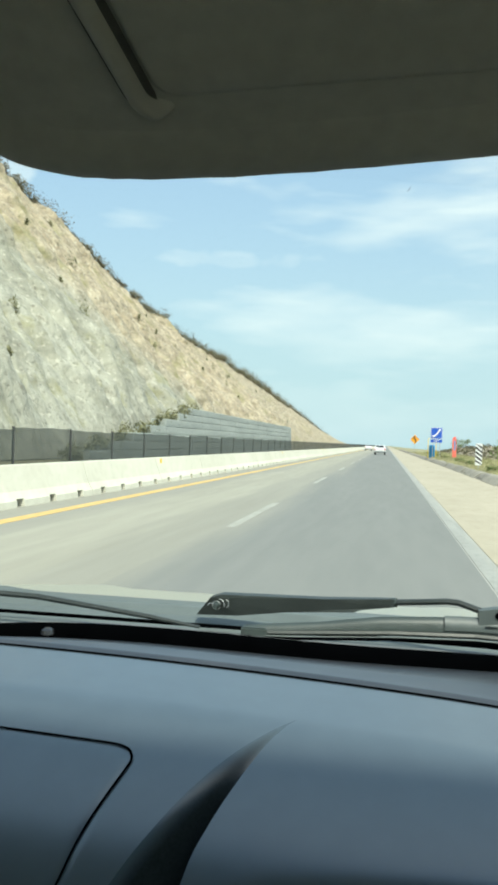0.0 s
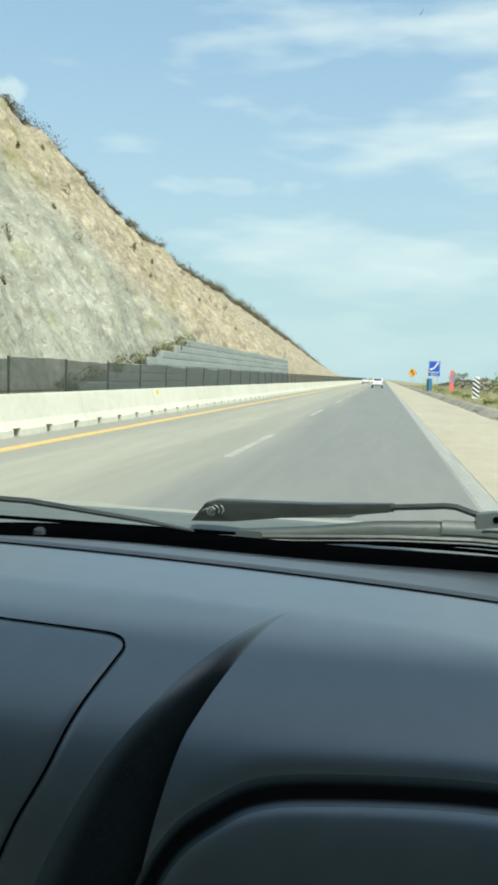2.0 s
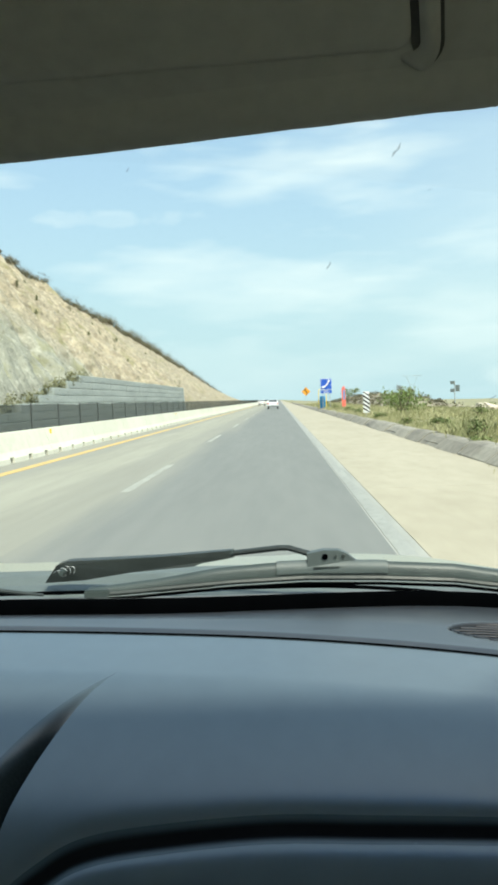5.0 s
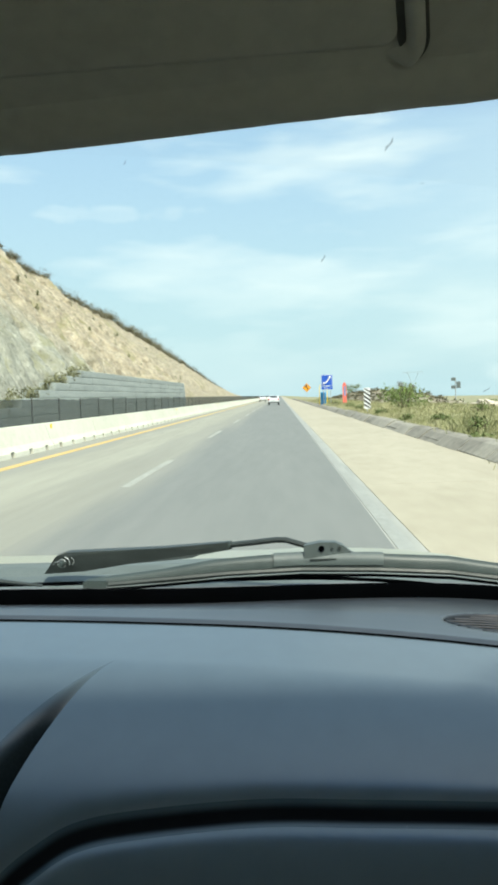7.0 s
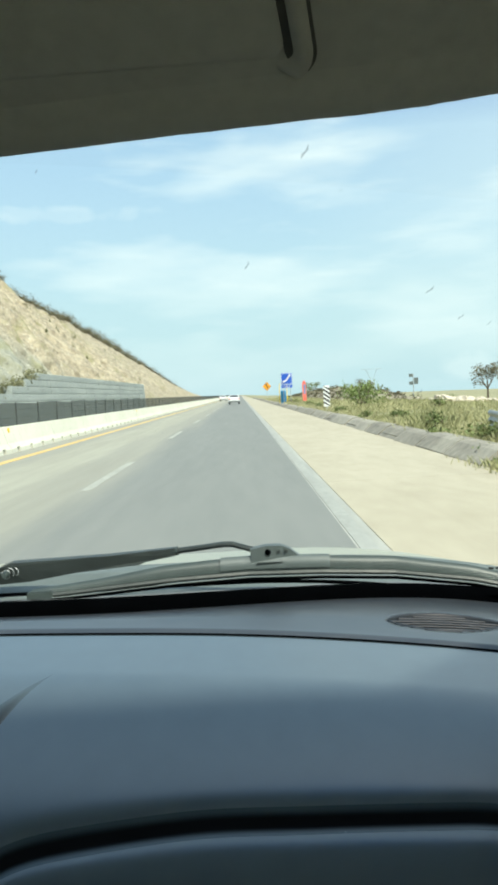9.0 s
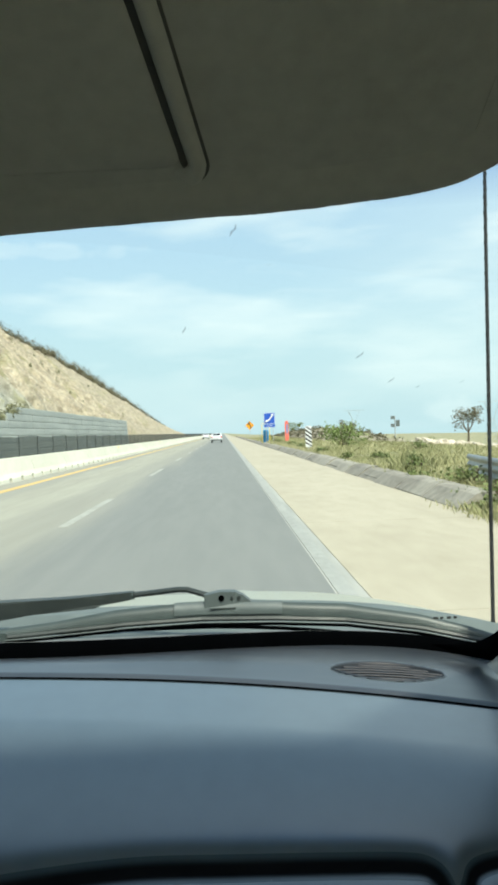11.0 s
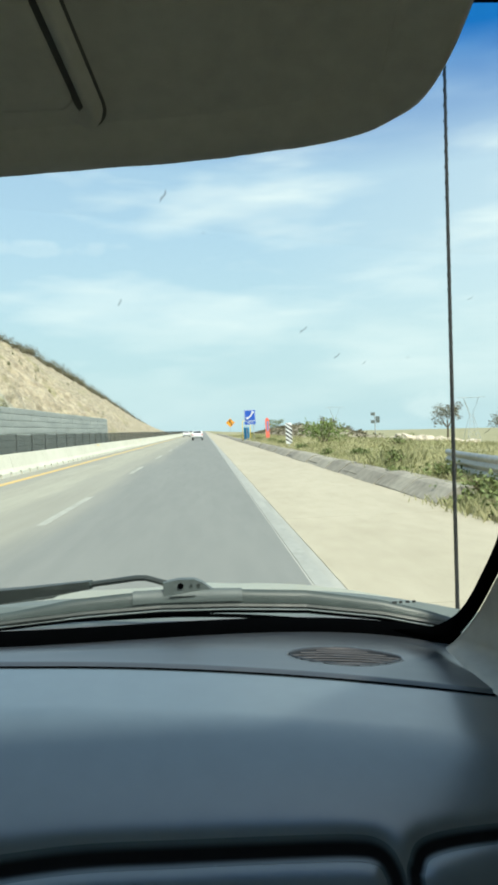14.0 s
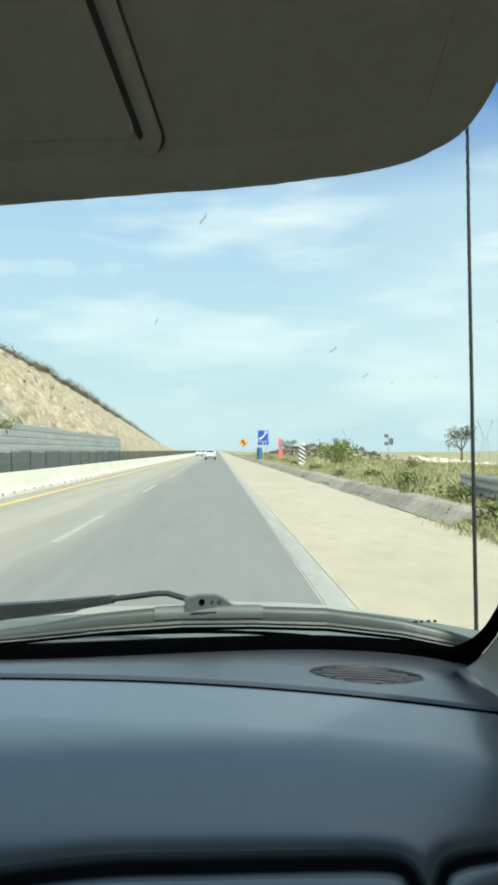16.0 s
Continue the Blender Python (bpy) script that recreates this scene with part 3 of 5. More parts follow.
# ---- plants ----
def leaf_cloud(s, centre, radius, count, size, seed):
    """Small leaves scattered through an uneven ball."""
    rng = np.random.default_rng(seed)
    c = Vector(centre)
    for _ in range(count):
        d = Vector(rng.normal(size=3)).normalized()
        r = rng.random() ** 0.45
        p = c + Vector((d.x * radius[0], d.y * radius[1], d.z * radius[2])) * r * (0.75 + 0.5 * rng.random())
        u = Vector(rng.normal(size=3)).normalized() * size * (0.6 + 0.8 * rng.random())
        w = u.cross(Vector(rng.normal(size=3)).normalized()).normalized() * u.length * 0.5
        s.add([p - u * 0.5, p + w * 0.5, p + u * 0.5, p - w * 0.5], [(0, 1, 2, 3)])
    return s


# scrub along the crest and patches on the face
rng = np.random.default_rng(5)
scrub = Shape()
for i in range(1700):
    y = float(40 + 600 * rng.random() ** 1.3)
    x, _, z = hill_point(y, 0.985 + 0.04 * float(rng.random()))
    k = (0.45 + 1.0 * float(rng.random()) ** 2) * (1 + 1.1 * min(1, max(0, (y - 110) / 100)))
    if fbm(y * 0.06, 3, 1, 2) > -0.55:
        leaf_cloud(scrub, (x, y, z + 0.4 * k), (0.9 * k, 1.3 * k, 0.75 * k), 80, 0.15 * (1 + y / 220), 1000 + i)
tagged(part("crest_scrub", scrub, M_SCRUB), "dry dark scrub along the top of the hill", "scrub", kind="stuff")
patches = Shape()
for i in range(46):
    y = float(36 + 200 * rng.random())
    v = 0.06 + 0.85 * float(rng.random())
    x, yy, z = hill_point(y, v)
    k = 0.4 + 1.3 * float(rng.random()) ** 2
    leaf_cloud(patches, (x + 0.1, yy, z), (0.35 * k, 1.0 * k, 1.1 * k), 130, 0.2, 3000 + i)
tagged(part("slope_scrub", patches, M_OLIVE), "tufts of olive scrub on the rock face", "scrub", kind="stuff")

# ---- retaining wall of stacked stone ----
wall = tagged(thing("retaining_wall", (-16.8, 92, 0)), "grey stacked-stone retaining wall in level courses", "wall")
core = Shape()
for row in range(7):
    core.box(-18.2, -16.95 - 0.045 * row, 42 + 4 * row + 0.1, 138, 0.603 * row - 0.05, 0.603 * row + 0.6)
part("wall_core", core, M_GABION, wall)
course = [(-16.98, 0.0), (-16.84, 0.012), (-16.80, 0.03), (-16.785, 0.15), (-16.79, 0.45), (-16.80, 0.575), (-16.84, 0.592), (-16.98, 0.598)]
block = part("stone_block", Shape().prism(course, "y", 0.0, 4.0), M_GABION, wall)
for k in range(24):
    for row in range(7):
        m = Matrix.Translation((0.012 * math.sin(k * 3.1 + row) - 0.045 * row, 42 + 4 * k, 0.603 * row + 0.012 * math.sin(k * 0.9)))
        if k < row:
            continue
        if not k and not row:
            block.matrix_basis = m
        else:
            more(block, wall, m)

creepers = Shape()
for i in range(150):
    row = int(7 * float(rng.random()))
    y = 42 + 4 * row + float(rng.normal()) * 1.6 + 1.0
    k = 0.25 + 0.4 * float(rng.random())
    leaf_cloud(creepers, (-17.1 - 1.0 * float(rng.random()), y, 0.603 * row + 0.15 + 0.5 * float(rng.random())), (0.7 * k, 1.6 * k, 0.9 * k), 40, 0.2, 7000 + i)
tagged(part("wall_scrub", creepers, M_OLIVE), "olive scrub growing over the end of the wall", "scrub", kind="stuff")

# ---- verge on the near side ----
kerb_piece = Shape()
kerb_piece.prism([(4.10, -0.1), (4.13, 0.02), (4.44, 0.25), (4.56, 0.29), (4.80, 0.29), (5.0, 0.20), (5.0, -0.1)], "y", 0.03, 2.44)
kerb = tagged(part("pavement_kerb", Shape().box(4.25, 5.0, 13.1, 268, -0.15, 0.10), M_KERB), "sloping weathered concrete kerb along the verge", "kerb", kind="structure")
slab_k = part("kerb_slab", kerb_piece, M_KERB, kerb)
slab_k.matrix_basis = Matrix.Translation((0, 13.1, 0))
for k in range(1, 102):
    more(slab_k, kerb, Matrix.Translation((0.025 * math.sin(k * 2.3), 13.1 + 2.5 * k, 0.014 * math.sin(k * 1.9) - 0.01)) @ Matrix.Rotation(radians(0.3 * math.sin(k)), 4, "X"))


def grass_field(count, x0, x1, y0, y1, tall, seed, skew=1.6):
    r = np.random.default_rng(seed)
    s = Shape()
    for _ in range(count):
        x, y = x0 + (x1 - x0) * float(r.random()) ** skew, y0 + (y1 - y0) * float(r.random()) ** skew
        z = ground_height(x, y)
        h = tall * (0.45 + 0.9 * float(r.random())) * (0.7 + 0.7 * max(-0.6, fbm(x * 0.3, y * 0.2, 9, 2)))
        for _ in range(5):
            a = float(r.random()) * math.tau
            w, lean_ = 0.003 + 0.004 * float(r.random()) + y * 0.00028, h * (0.2 + 0.5 * float(r.random()))
            ca, sa = math.cos(a), math.sin(a)
            bx, by = x + 0.2 * float(r.normal()), y + 0.25 * float(r.normal())
            s.add([(bx - w * sa, by + w * ca, z - 0.03), (bx + w * sa, by - w * ca, z - 0.03), (bx + 0.4 * lean_ * ca + w * 0.7 * sa, by + 0.4 * lean_ * sa - w * 0.7 * ca, z + h * 0.6), (bx + lean_ * ca, by + lean_ * sa, z + h)],
                  [(0, 1, 2), (0, 2, 3)])
    return s


tagged(part("verge_grass", grass_field(26000, 5.0, 34, 7, 150, 0.25, 11, 1.9), M_GRASS), "tall green and straw-coloured grass on the verge", "grass", kind="stuff")

tagged(part("rail_grass", grass_field(2600, 4.25, 6.6, 3, 14.5, 0.30, 12, 1.0), M_GRASS), "green grass growing under the guard rail", "grass", kind="stuff")


def shrub(name, at, radius, count, leaf, seed, mat, label, category="bush", stems=5):
    x, y = at
    z = ground_height(x, y)
    ob = thing(name, (x, y, z))
    s, r = Shape(), np.random.default_rng(seed)
    for k in range(stems):
        a = k * 2.4 + float(r.random())
        tip = (x + 0.6 * radius[0] * math.cos(a), y + 0.6 * radius[1] * math.sin(a), z + radius[2] * (0.9 + 0.6 * float(r.random())))
        s.tube([(x, y, z - 0.05), ((x + tip[0]) / 2 + 0.05, (y + tip[1]) / 2, z + radius[2] * 0.6), tip], [0.035, 0.025, 0.01], 5)
    part("stems", s, M_BARK, ob)
    c = Shape()
    for k in range(7):
        o = r.normal(size=3) * 0.42
        leaf_cloud(c, (x + o[0] * radius[0], y + o[1] * radius[1], z + radius[2] * (1.0 + 0.5 * o[2])), [q * 0.62 for q in radius], count // 7, leaf, seed * 10 + k)
    part("crown", c, mat, ob)
    return tagged(ob, label, category)


shrub("bush", (7.0, 44, 0)[:2], (1.1, 1.1, 0.85), 1800, 0.12, 21, M_BUSH, "rounded green bush on the grassy verge")
for i, (x, y, k) in enumerate([(5.4, 21, 0.42), (5.6, 27, 0.35), (8.5, 33, 0.5), (5.5, 60, 0.5), (5.3, 75, 0.6), (5.8, 90, 0.7), (11, 70, 0.6), (6.2, 110, 0.8), (15, 55, 0.6), (4.75, 12, 0.33), (5.3, 16, 0.4), (4.5, 9, 0.32), (4.6, 10.1, 0.36), (4.45, 11.1, 0.25), (4.5, 12.7, 0.28), (4.8, 8.1, 0.34), (4.45, 7.2, 0.26), (5.9, 11, 0.5), (6.3, 13.5, 0.55), (4.95, 9.2, 0.5), (4.85, 11.2, 0.48), (4.9, 13.0, 0.45), (4.9, 10.2, 0.42), (4.9, 7.0, 0.4), (4.6, 14.2, 0.34), (4.9, 18.6, 0.3), (5.1, 31, 0.3), (5.2, 40, 0.35), (5.1, 50, 0.4)]):
    shrub("weed_bush", (x, y), (k, k, k * 0.6), 260, 0.09, 40 + i, M_LEAF, "low leafy weed bush beside the road edge")


# ---- rock outcrop on the near side ----
def outcrop(v, u):
    """u from 0 to 1 along, v from 0 at the front foot over the top to 1 behind."""
    y = 72 + 125 * u
    high = 1.7 * math.sin(math.pi * min(1, max(0, u))) ** 0.5 * (1.1 - 0.55 * u)
    x = 9.6 + 9 * v + 2.0 * u
    z = high * math.sin(math.pi * min(1, v * 1.15)) ** 0.75
    n = fbm(x * 0.5, y * 0.35, z * 0.6, 5)
    return (x + 0.9 * n, y + 0.6 * n, z * (1 + 0.35 * n) + 0.1)


tagged(part("rock_outcrop", Shape().grid([[outcrop(v, u) for v in np.linspace(0, 1, 34)] for u in np.linspace(0, 1, 90)]), M_ROCK_R), "low brown rock cutting above the grassy verge", "rock", kind="structure")

knoll = Shape()
for i in range(420):
    x, y, z = outcrop(float(rng.random()) * 0.8, float(rng.random()))
    k = 0.3 + 0.5 * float(rng.random()) ** 2
    leaf_cloud(knoll, (x, y, z + 0.1 * k), (0.9 * k, 1.1 * k, 0.7 * k), 36, 0.24, 5000 + i)
tagged(part("rock_scrub", knoll, M_SCRUB), "dry olive scrub growing over the low rock", "scrub", kind="stuff")


# ---- the car that carries the camera ----
own = tagged(thing("car", (-0.3, 1.0, 0)), "pale car with a dark plastic dashboard and raised sun visor", "car")


def dash_top(x):
    return 1.178 - 0.03 * x - 0.1 * max(0.0, x) ** 2


def dash_seam(x):
    x = max(-0.5, min(0.5, x))
    return 0.0474 * x**3 - 0.1454 * x * x - 0.0898 * x + 0.9136


def screen_foot(x):
    x = max(-0.46, min(0.5, x))
    return -2.4182 * x**4 - 0.1002 * x**3 + 0.4398 * x * x + 0.1463 * x + 1.0241


def step(a, b, x):
    k = min(1.0, max(0.0, (x - a) / (b - a)))
    return k * k * (3 - 2 * k)


def flowing(points, n=8):
    """A smooth line through points of the plan."""
    p = [Vector(q) for q in points]
    p = [p[0] * 2 - p[1], *p, p[-1] * 2 - p[-2]]
    out = []
    for i in range(1, len(p) - 2):
        for k in range(n):
            t = k / n
            out.append(0.5 * (2 * p[i] + (p[i + 1] - p[i - 1]) * t + (2 * p[i - 1] - 5 * p[i] + 4 * p[i + 1] - p[i + 2]) * t * t + (3 * p[i] - p[i - 1] - 3 * p[i + 1] + p[i + 2]) * t**3))
    return out + [p[-2]]


GLOVE_LINE = flowing([(-0.166, 0.55), (-0.1645, 0.608), (-0.160, 0.6245), (-0.146, 0.640), (-0.124, 0.652), (-0.094, 0.663), (-0.045, 0.668), (0.05, 0.670), (0.14, 0.6655), (0.235, 0.660), (0.27, 0.6575), (0.288, 0.654), (0.2975, 0.645), (0.3005, 0.625), (0.301, 0.55)], 14)
SIDE_LINE = flowing([(0.3135, 0.55), (0.3138, 0.630), (0.3175, 0.644), (0.328, 0.6525), (0.357, 0.656), (0.41, 0.657), (0.47, 0.656)], 14)
PANEL_LINE = flowing([(-0.60, 0.752), (-0.45, 0.755), (-0.35, 0.7565), (-0.26, 0.7565), (-0.234, 0.7545), (-0.2245, 0.7465), (-0.227, 0.733), (-0.2455, 0.6909), (-0.2555, 0.66), (-0.2714, 0.6245), (-0.283, 0.56)], 14)
LINES = [(np.array([q[:] for q in line]), deep, wide) for line, deep, wide in ((GLOVE_LINE, 0.0045, 0.0095), (SIDE_LINE, 0.0045, 0.0085), (PANEL_LINE, 0.0015, 0.004))]


def dash_face(x, y):
    d = max(0.0, dash_seam(x) - y)
    return dash_top(x) - 0.0035 - 0.05 * d - 3.2 * max(0.0, d - 0.1) ** 2


def dash_height(x, y):
    z = dash_face(x, y)
    for line, deep, wide in LINES:
        off = np.hypot(line[:, 0] - x, line[:, 1] - y).min()
        if off < 0.03:
            z -= deep * math.exp(-((off / wide) ** 2))
    return z


FOLD_IN = [(0.54, -0.270), (0.60, -0.247), (0.6274, -0.2363), (0.666, -0.2146), (0.7052, -0.1846), (0.7462, -0.1504), (0.8048, -0.0992), (0.825, -0.083)]
FOLD_OUT = [(0.54, -0.172), (0.60, -0.169), (0.6315, -0.1671), (0.6786, -0.158), (0.7068, -0.1455), (0.738, -0.1295), (0.8048, -0.0970), (0.825, -0.0825)]
FOLD_IN = [(q.x, q.y) for q in flowing(FOLD_IN, 6)]
FOLD_OUT = [(q.x, q.y) for q in flowing(FOLD_OUT, 6)]


def face_rows():
    left, fold, right = [], [], []
    vs = [*np.linspace(0.0, 0.55, 46), *np.linspace(0.555, 1.0, 100)]
    spread = [*np.linspace(0, 0.14, 44), *np.linspace(0.145, 0.695, 70), *np.linspace(0.70, 0.80, 34), *np.linspace(0.81, 1.0, 24)]
    for v in vs:
        def at(x):
            return dash_seam(x) - v * (dash_seam(x) - 0.555)
        y0 = at(-0.15)
        for _ in range(3):
            xi, xo = between(y0, FOLD_IN), between(y0, FOLD_OUT)
            y0 = at((xi + xo) / 2)
        if y0 > 0.818:
            xo = xi
        l_x = [*np.linspace(-1.08, -0.42, 12), *(-0.42 + (xi + 0.42) * k for k in np.linspace(0.02, 1, 110))]
        left.append([(x, at(x), dash_height(x, at(x))) for x in l_x])
        deep = 0.034 * step(0.80, 0.66, y0) * min(1.0, (xo - xi) / 0.03)
        row = []
        for k in np.linspace(0, 1, 16):
            x = xi + (xo - xi) * k
            row.append((x, at(x), dash_height(x, at(x)) - deep * k**1.6))
        row.append((xo, at(xo), dash_height(xo, at(xo))))
        if xo > xi:
            fold.append(row)
        r_x = [*(xo + (0.475 - xo) * k for k in spread), 0.50, 0.53, 0.56]
        right.append([(x, at(x), dash_height(x, at(x))) for x in r_x])
    for rows in (left, fold, right):
        last = rows[-1]
        rows.append([(x, y - 0.03, z - 0.09) for x, y, z in last])
        rows.append([(x, y - 0.035, z - 0.30) for x, y, z in last])
    return left, fold, right


def vent_half(x):
    """Half the depth of the vent, which is a lens with pointed ends."""
    return 0.032 * max(0.0, 1 - ((x - 0.3215) / 0.065) ** 2) ** 0.8


def strip_fall(x, y):
    """The strip is crowned: it falls off towards the glass."""
    a, b = dash_seam(x), screen_foot(x)
    return 0.008 * max(0.0, (y - a) / (b - a) - 0.42) ** 1.5 / 0.44


def strip_height(x, y):
    z = dash_top(x) - strip_fall(x, y)
    sunk = abs(y - 0.953) < vent_half(x) + 0.0032 and abs(x - 0.3215) < 0.0655
    return z - (0.014 if sunk else 0.0) - 0.0035 * (1 - step(0.0, 0.010, y - dash_seam(x)))


left_, fold_, right_ = face_rows()
dashboard = part("dashboard", Shape().grid(right_), M_DASH, own, "dark blue-grey moulded plastic dashboard", smooth=True)
part("centre_panel", Shape().grid(left_), M_DASH, dashboard, "dark moulded centre panel", smooth=True)
fold_ob = part("grained_fold", Shape().grid(fold_), M_FOLD, dashboard, "grained fold with its shade painted dark", smooth=True)
# grain: strength of the painted shade, fading at the edges and the tip
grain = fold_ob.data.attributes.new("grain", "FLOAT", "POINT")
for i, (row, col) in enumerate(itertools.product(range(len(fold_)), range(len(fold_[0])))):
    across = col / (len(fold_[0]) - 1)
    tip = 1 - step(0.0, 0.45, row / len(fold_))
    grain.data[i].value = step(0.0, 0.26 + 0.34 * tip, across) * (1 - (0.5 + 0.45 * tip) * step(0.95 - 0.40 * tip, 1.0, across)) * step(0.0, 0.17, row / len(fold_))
strip_x = [*np.arange(-1.08, -0.46, 0.03), *np.arange(-0.46, 0.24, 0.01), *np.arange(0.24, 0.41, 0.003), *np.arange(0.41, 0.565, 0.01)]
part("defroster_strip", Shape().grid([[(x, y, strip_height(x, y)) for y in [*np.linspace(dash_seam(x) - 0.001, dash_seam(x) + 0.01, 7), *np.linspace(dash_seam(x) + 0.012, screen_foot(x) + 0.02, 44)]] for x in strip_x]), M_DASH_TOP, dashboard, "dusty grey strip under the windscreen", smooth=True)


def ribbon(line, half, z_of, drop):
    rows = []
    for i, q in enumerate(line):
        t = (line[min(i + 1, len(line) - 1)] - line[max(i - 1, 0)]).normalized()
        n = Vector((-t.y, t.x))
        rows.append([(q.x + n.x * h, q.y + n.y * h, z_of(q.x + n.x * h, q.y + n.y * h) - drop) for h in (-half, -half / 2, 0, half / 2, half)])
    return Shape().grid(rows)



def groove(line, half, label):
    """A gap with its shade painted in, fading over lips that roll into the panel."""
    across = np.linspace(-1, 1, 13)
    rows = []
    for i, q in enumerate(line):
        t = (line[min(i + 1, len(line) - 1)] - line[max(i - 1, 0)]).normalized()
        n = Vector((-t.y, t.x)) * half
        rows.append([(q.x + n.x * u, q.y + n.y * u, dash_height(q.x + n.x * u, q.y + n.y * u) + 0.0008 - 0.0005 * abs(u)) for u in across])
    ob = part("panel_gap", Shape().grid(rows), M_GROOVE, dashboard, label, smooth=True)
    # painted shade is full along the middle and gone at the lips
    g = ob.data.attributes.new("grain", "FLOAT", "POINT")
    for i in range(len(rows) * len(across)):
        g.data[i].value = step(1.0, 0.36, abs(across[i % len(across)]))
    return ob


groove(GLOVE_LINE, 0.0078, "gap round the glove box, its shade painted black")
groove(SIDE_LINE, 0.0066, "gap round the side panel, its shade painted black")
part("panel_gap", ribbon(PANEL_LINE, 0.0010, dash_height, -0.0016), M_BLACK, dashboard, "black parting line")
part("panel_gap", ribbon([Vector((x, dash_seam(x))) for x in np.linspace(-1.05, 0.46, 70)], 0.0032, lambda x, y: dash_top(x) - 0.0035, -0.0006), M_BLACK, dashboard, "dark seam below the strip")

# lens-shaped vent with curved slats
VX = np.linspace(-1, 1, 33)
edge_u = [0.3215 + 0.065 * math.sin(q * math.pi / 2) for q in VX]
for side in (1, -1):
    rows = []
    for x in edge_u:
        h = vent_half(x)
        rows.append([(x, 0.953 + side * (h + q), dash_top(x) - strip_fall(x, 0.953 + side * h) + z) for q, z in ((0.0040, -0.0005), (0.0030, 0.0005), (0.0012, 0.0006), (0.0, -0.0004), (-0.0008, -0.007))])
    part("vent_rim", Shape().grid(rows), M_VENT, dashboard, "raised vent rim", smooth=True)
part("vent_well", Shape().grid([[(x, 0.953 - vent_half(x), dash_top(x) - 0.0115), (x, 0.953 + vent_half(x), dash_top(x) - 0.0115)] for x in edge_u]), M_BLACK, dashboard, "dark vent well")
for k in range(6):
    y0 = 0.953 - 0.029 + 0.058 * (k + 0.5) / 6
    rows = []
    for x in edge_u:
        yb = y0 + 0.005 * (1 - ((x - 0.3215) / 0.065) ** 2) - 0.003
        if abs(yb - 0.953) < vent_half(x) + 0.0004:
            z = dash_top(x) - strip_fall(x, yb) - 0.0012
            rows.append([(x, yb - 0.0017, z - 0.0009), (x, yb - 0.0012, z - 0.0001), (x, yb, z), (x, yb + 0.0012, z - 0.0001), (x, yb + 0.0017, z - 0.0009)])
    part("vent_slat", Shape().grid(rows), M_VENT, dashboard, smooth=True)
# small slot and sensor near the screen
part("centre_vent", Shape().box(-0.383, -0.362, 0.972, 0.979, dash_top(-0.37) - 0.001, dash_top(-0.37) + 0.0015, 0.0006), M_BLACK, dashboard, "small black slot")
part("sun_sensor", Shape().tube([(-0.408, 0.975, dash_top(-0.408) - 0.002), (-0.408, 0.975, dash_top(-0.408) + 0.003), (-0.408, 0.975, dash_top(-0.408) + 0.006)], [0.008, 0.007, 0.003], 12), M_DARK_GLASS, dashboard, "small glossy dark sensor dome")

# windscreen: black seal at the foot, glass, blue band at the top
sx = [*np.linspace(-1.06, -0.46, 12), *np.linspace(-0.44, 0.49, 40)]
FOOT = [(x, screen_foot(x), dash_top(x)) for x in sx]
part("windscreen_seal", Shape().grid([[(x, y - 0.002, z - 0.016), (x, y, z - 0.004), (x, y + 0.003, z + 0.0075), (x, y + 0.012, z + 0.0085), (x, y + 0.03, z - 0.006)] for x, y, z in FOOT]), M_BLACK, own, "black rubber windscreen seal", smooth=True)


def screen_point(x, k):
    """k from 0 at the foot to 1 at the header."""
    f = screen_foot(x)
    bow = 0.012 * math.sin(math.pi * k)
    return (x * (1 - 0.10 * k) - 0.03 * k, f + 0.014 - 0.62 * k + bow, dash_top(x) + 0.010 + 0.47 * k + bow)


glass = part("windscreen", Shape().grid([[screen_point(x, k) for k in np.linspace(0, 0.80, 16)] for x in [*sx, 0.53, 0.57, 0.61]], True), M_GLASS, own, "clear windscreen with insect marks", smooth=True, mend=False)
band = part("tint_band", Shape().grid([[screen_point(x, k) for k in np.linspace(0.80, 1.05, 8)] for x in [*sx, 0.53, 0.57, 0.61]], True), M_TINT, glass, "deep blue tinted band", smooth=True, mend=False)
for o in (glass, band):
    o.visible_shadow = False
for x, k, size, a in [(0.143, 0.705, 0.0040, 68), (0.190, 0.834, 0.0055, 62), (0.291, 0.688, 0.0052, 50), (0.3215, 0.652, 0.0042, 52), (0.3465, 0.644, 0.0026, 55), (0.384, 0.658, 0.0022, 40), (0.465, 0.538, 0.0048, 60), (0.295, 0.518, 0.0046, 48), (0.195, 0.234, 0.0014, 10), (0.424, 0.749, 0.0026, 35), (0.015, 0.797, 0.0020, 60), (0.215, 0.80, 0.0014, 20)]:
    c = Vector(screen_point(x, k)) + Vector((0, -0.003, -0.003))
    u, w = Vector((math.cos(radians(a)), 0, 0)) + Vector((0, -0.55, 0.55)).normalized() * math.sin(radians(a)), None
    w = u.cross(Vector((0, 0.62, 0.78))).normalized()
    s = Shape()
    s.add([c - u * size, c - u * size * 0.3 + w * size * 0.26, c + u * size * 0.1 + w * size * 0.05, c + u * size + w * size * 0.12, c + u * size * 0.35 - w * size * 0.24, c - u * size * 0.2 - w * size * 0.10], [(0, 1, 2, 3, 4, 5)])
    part("insect_mark", s, M_SPOT, glass, "dried insect mark")

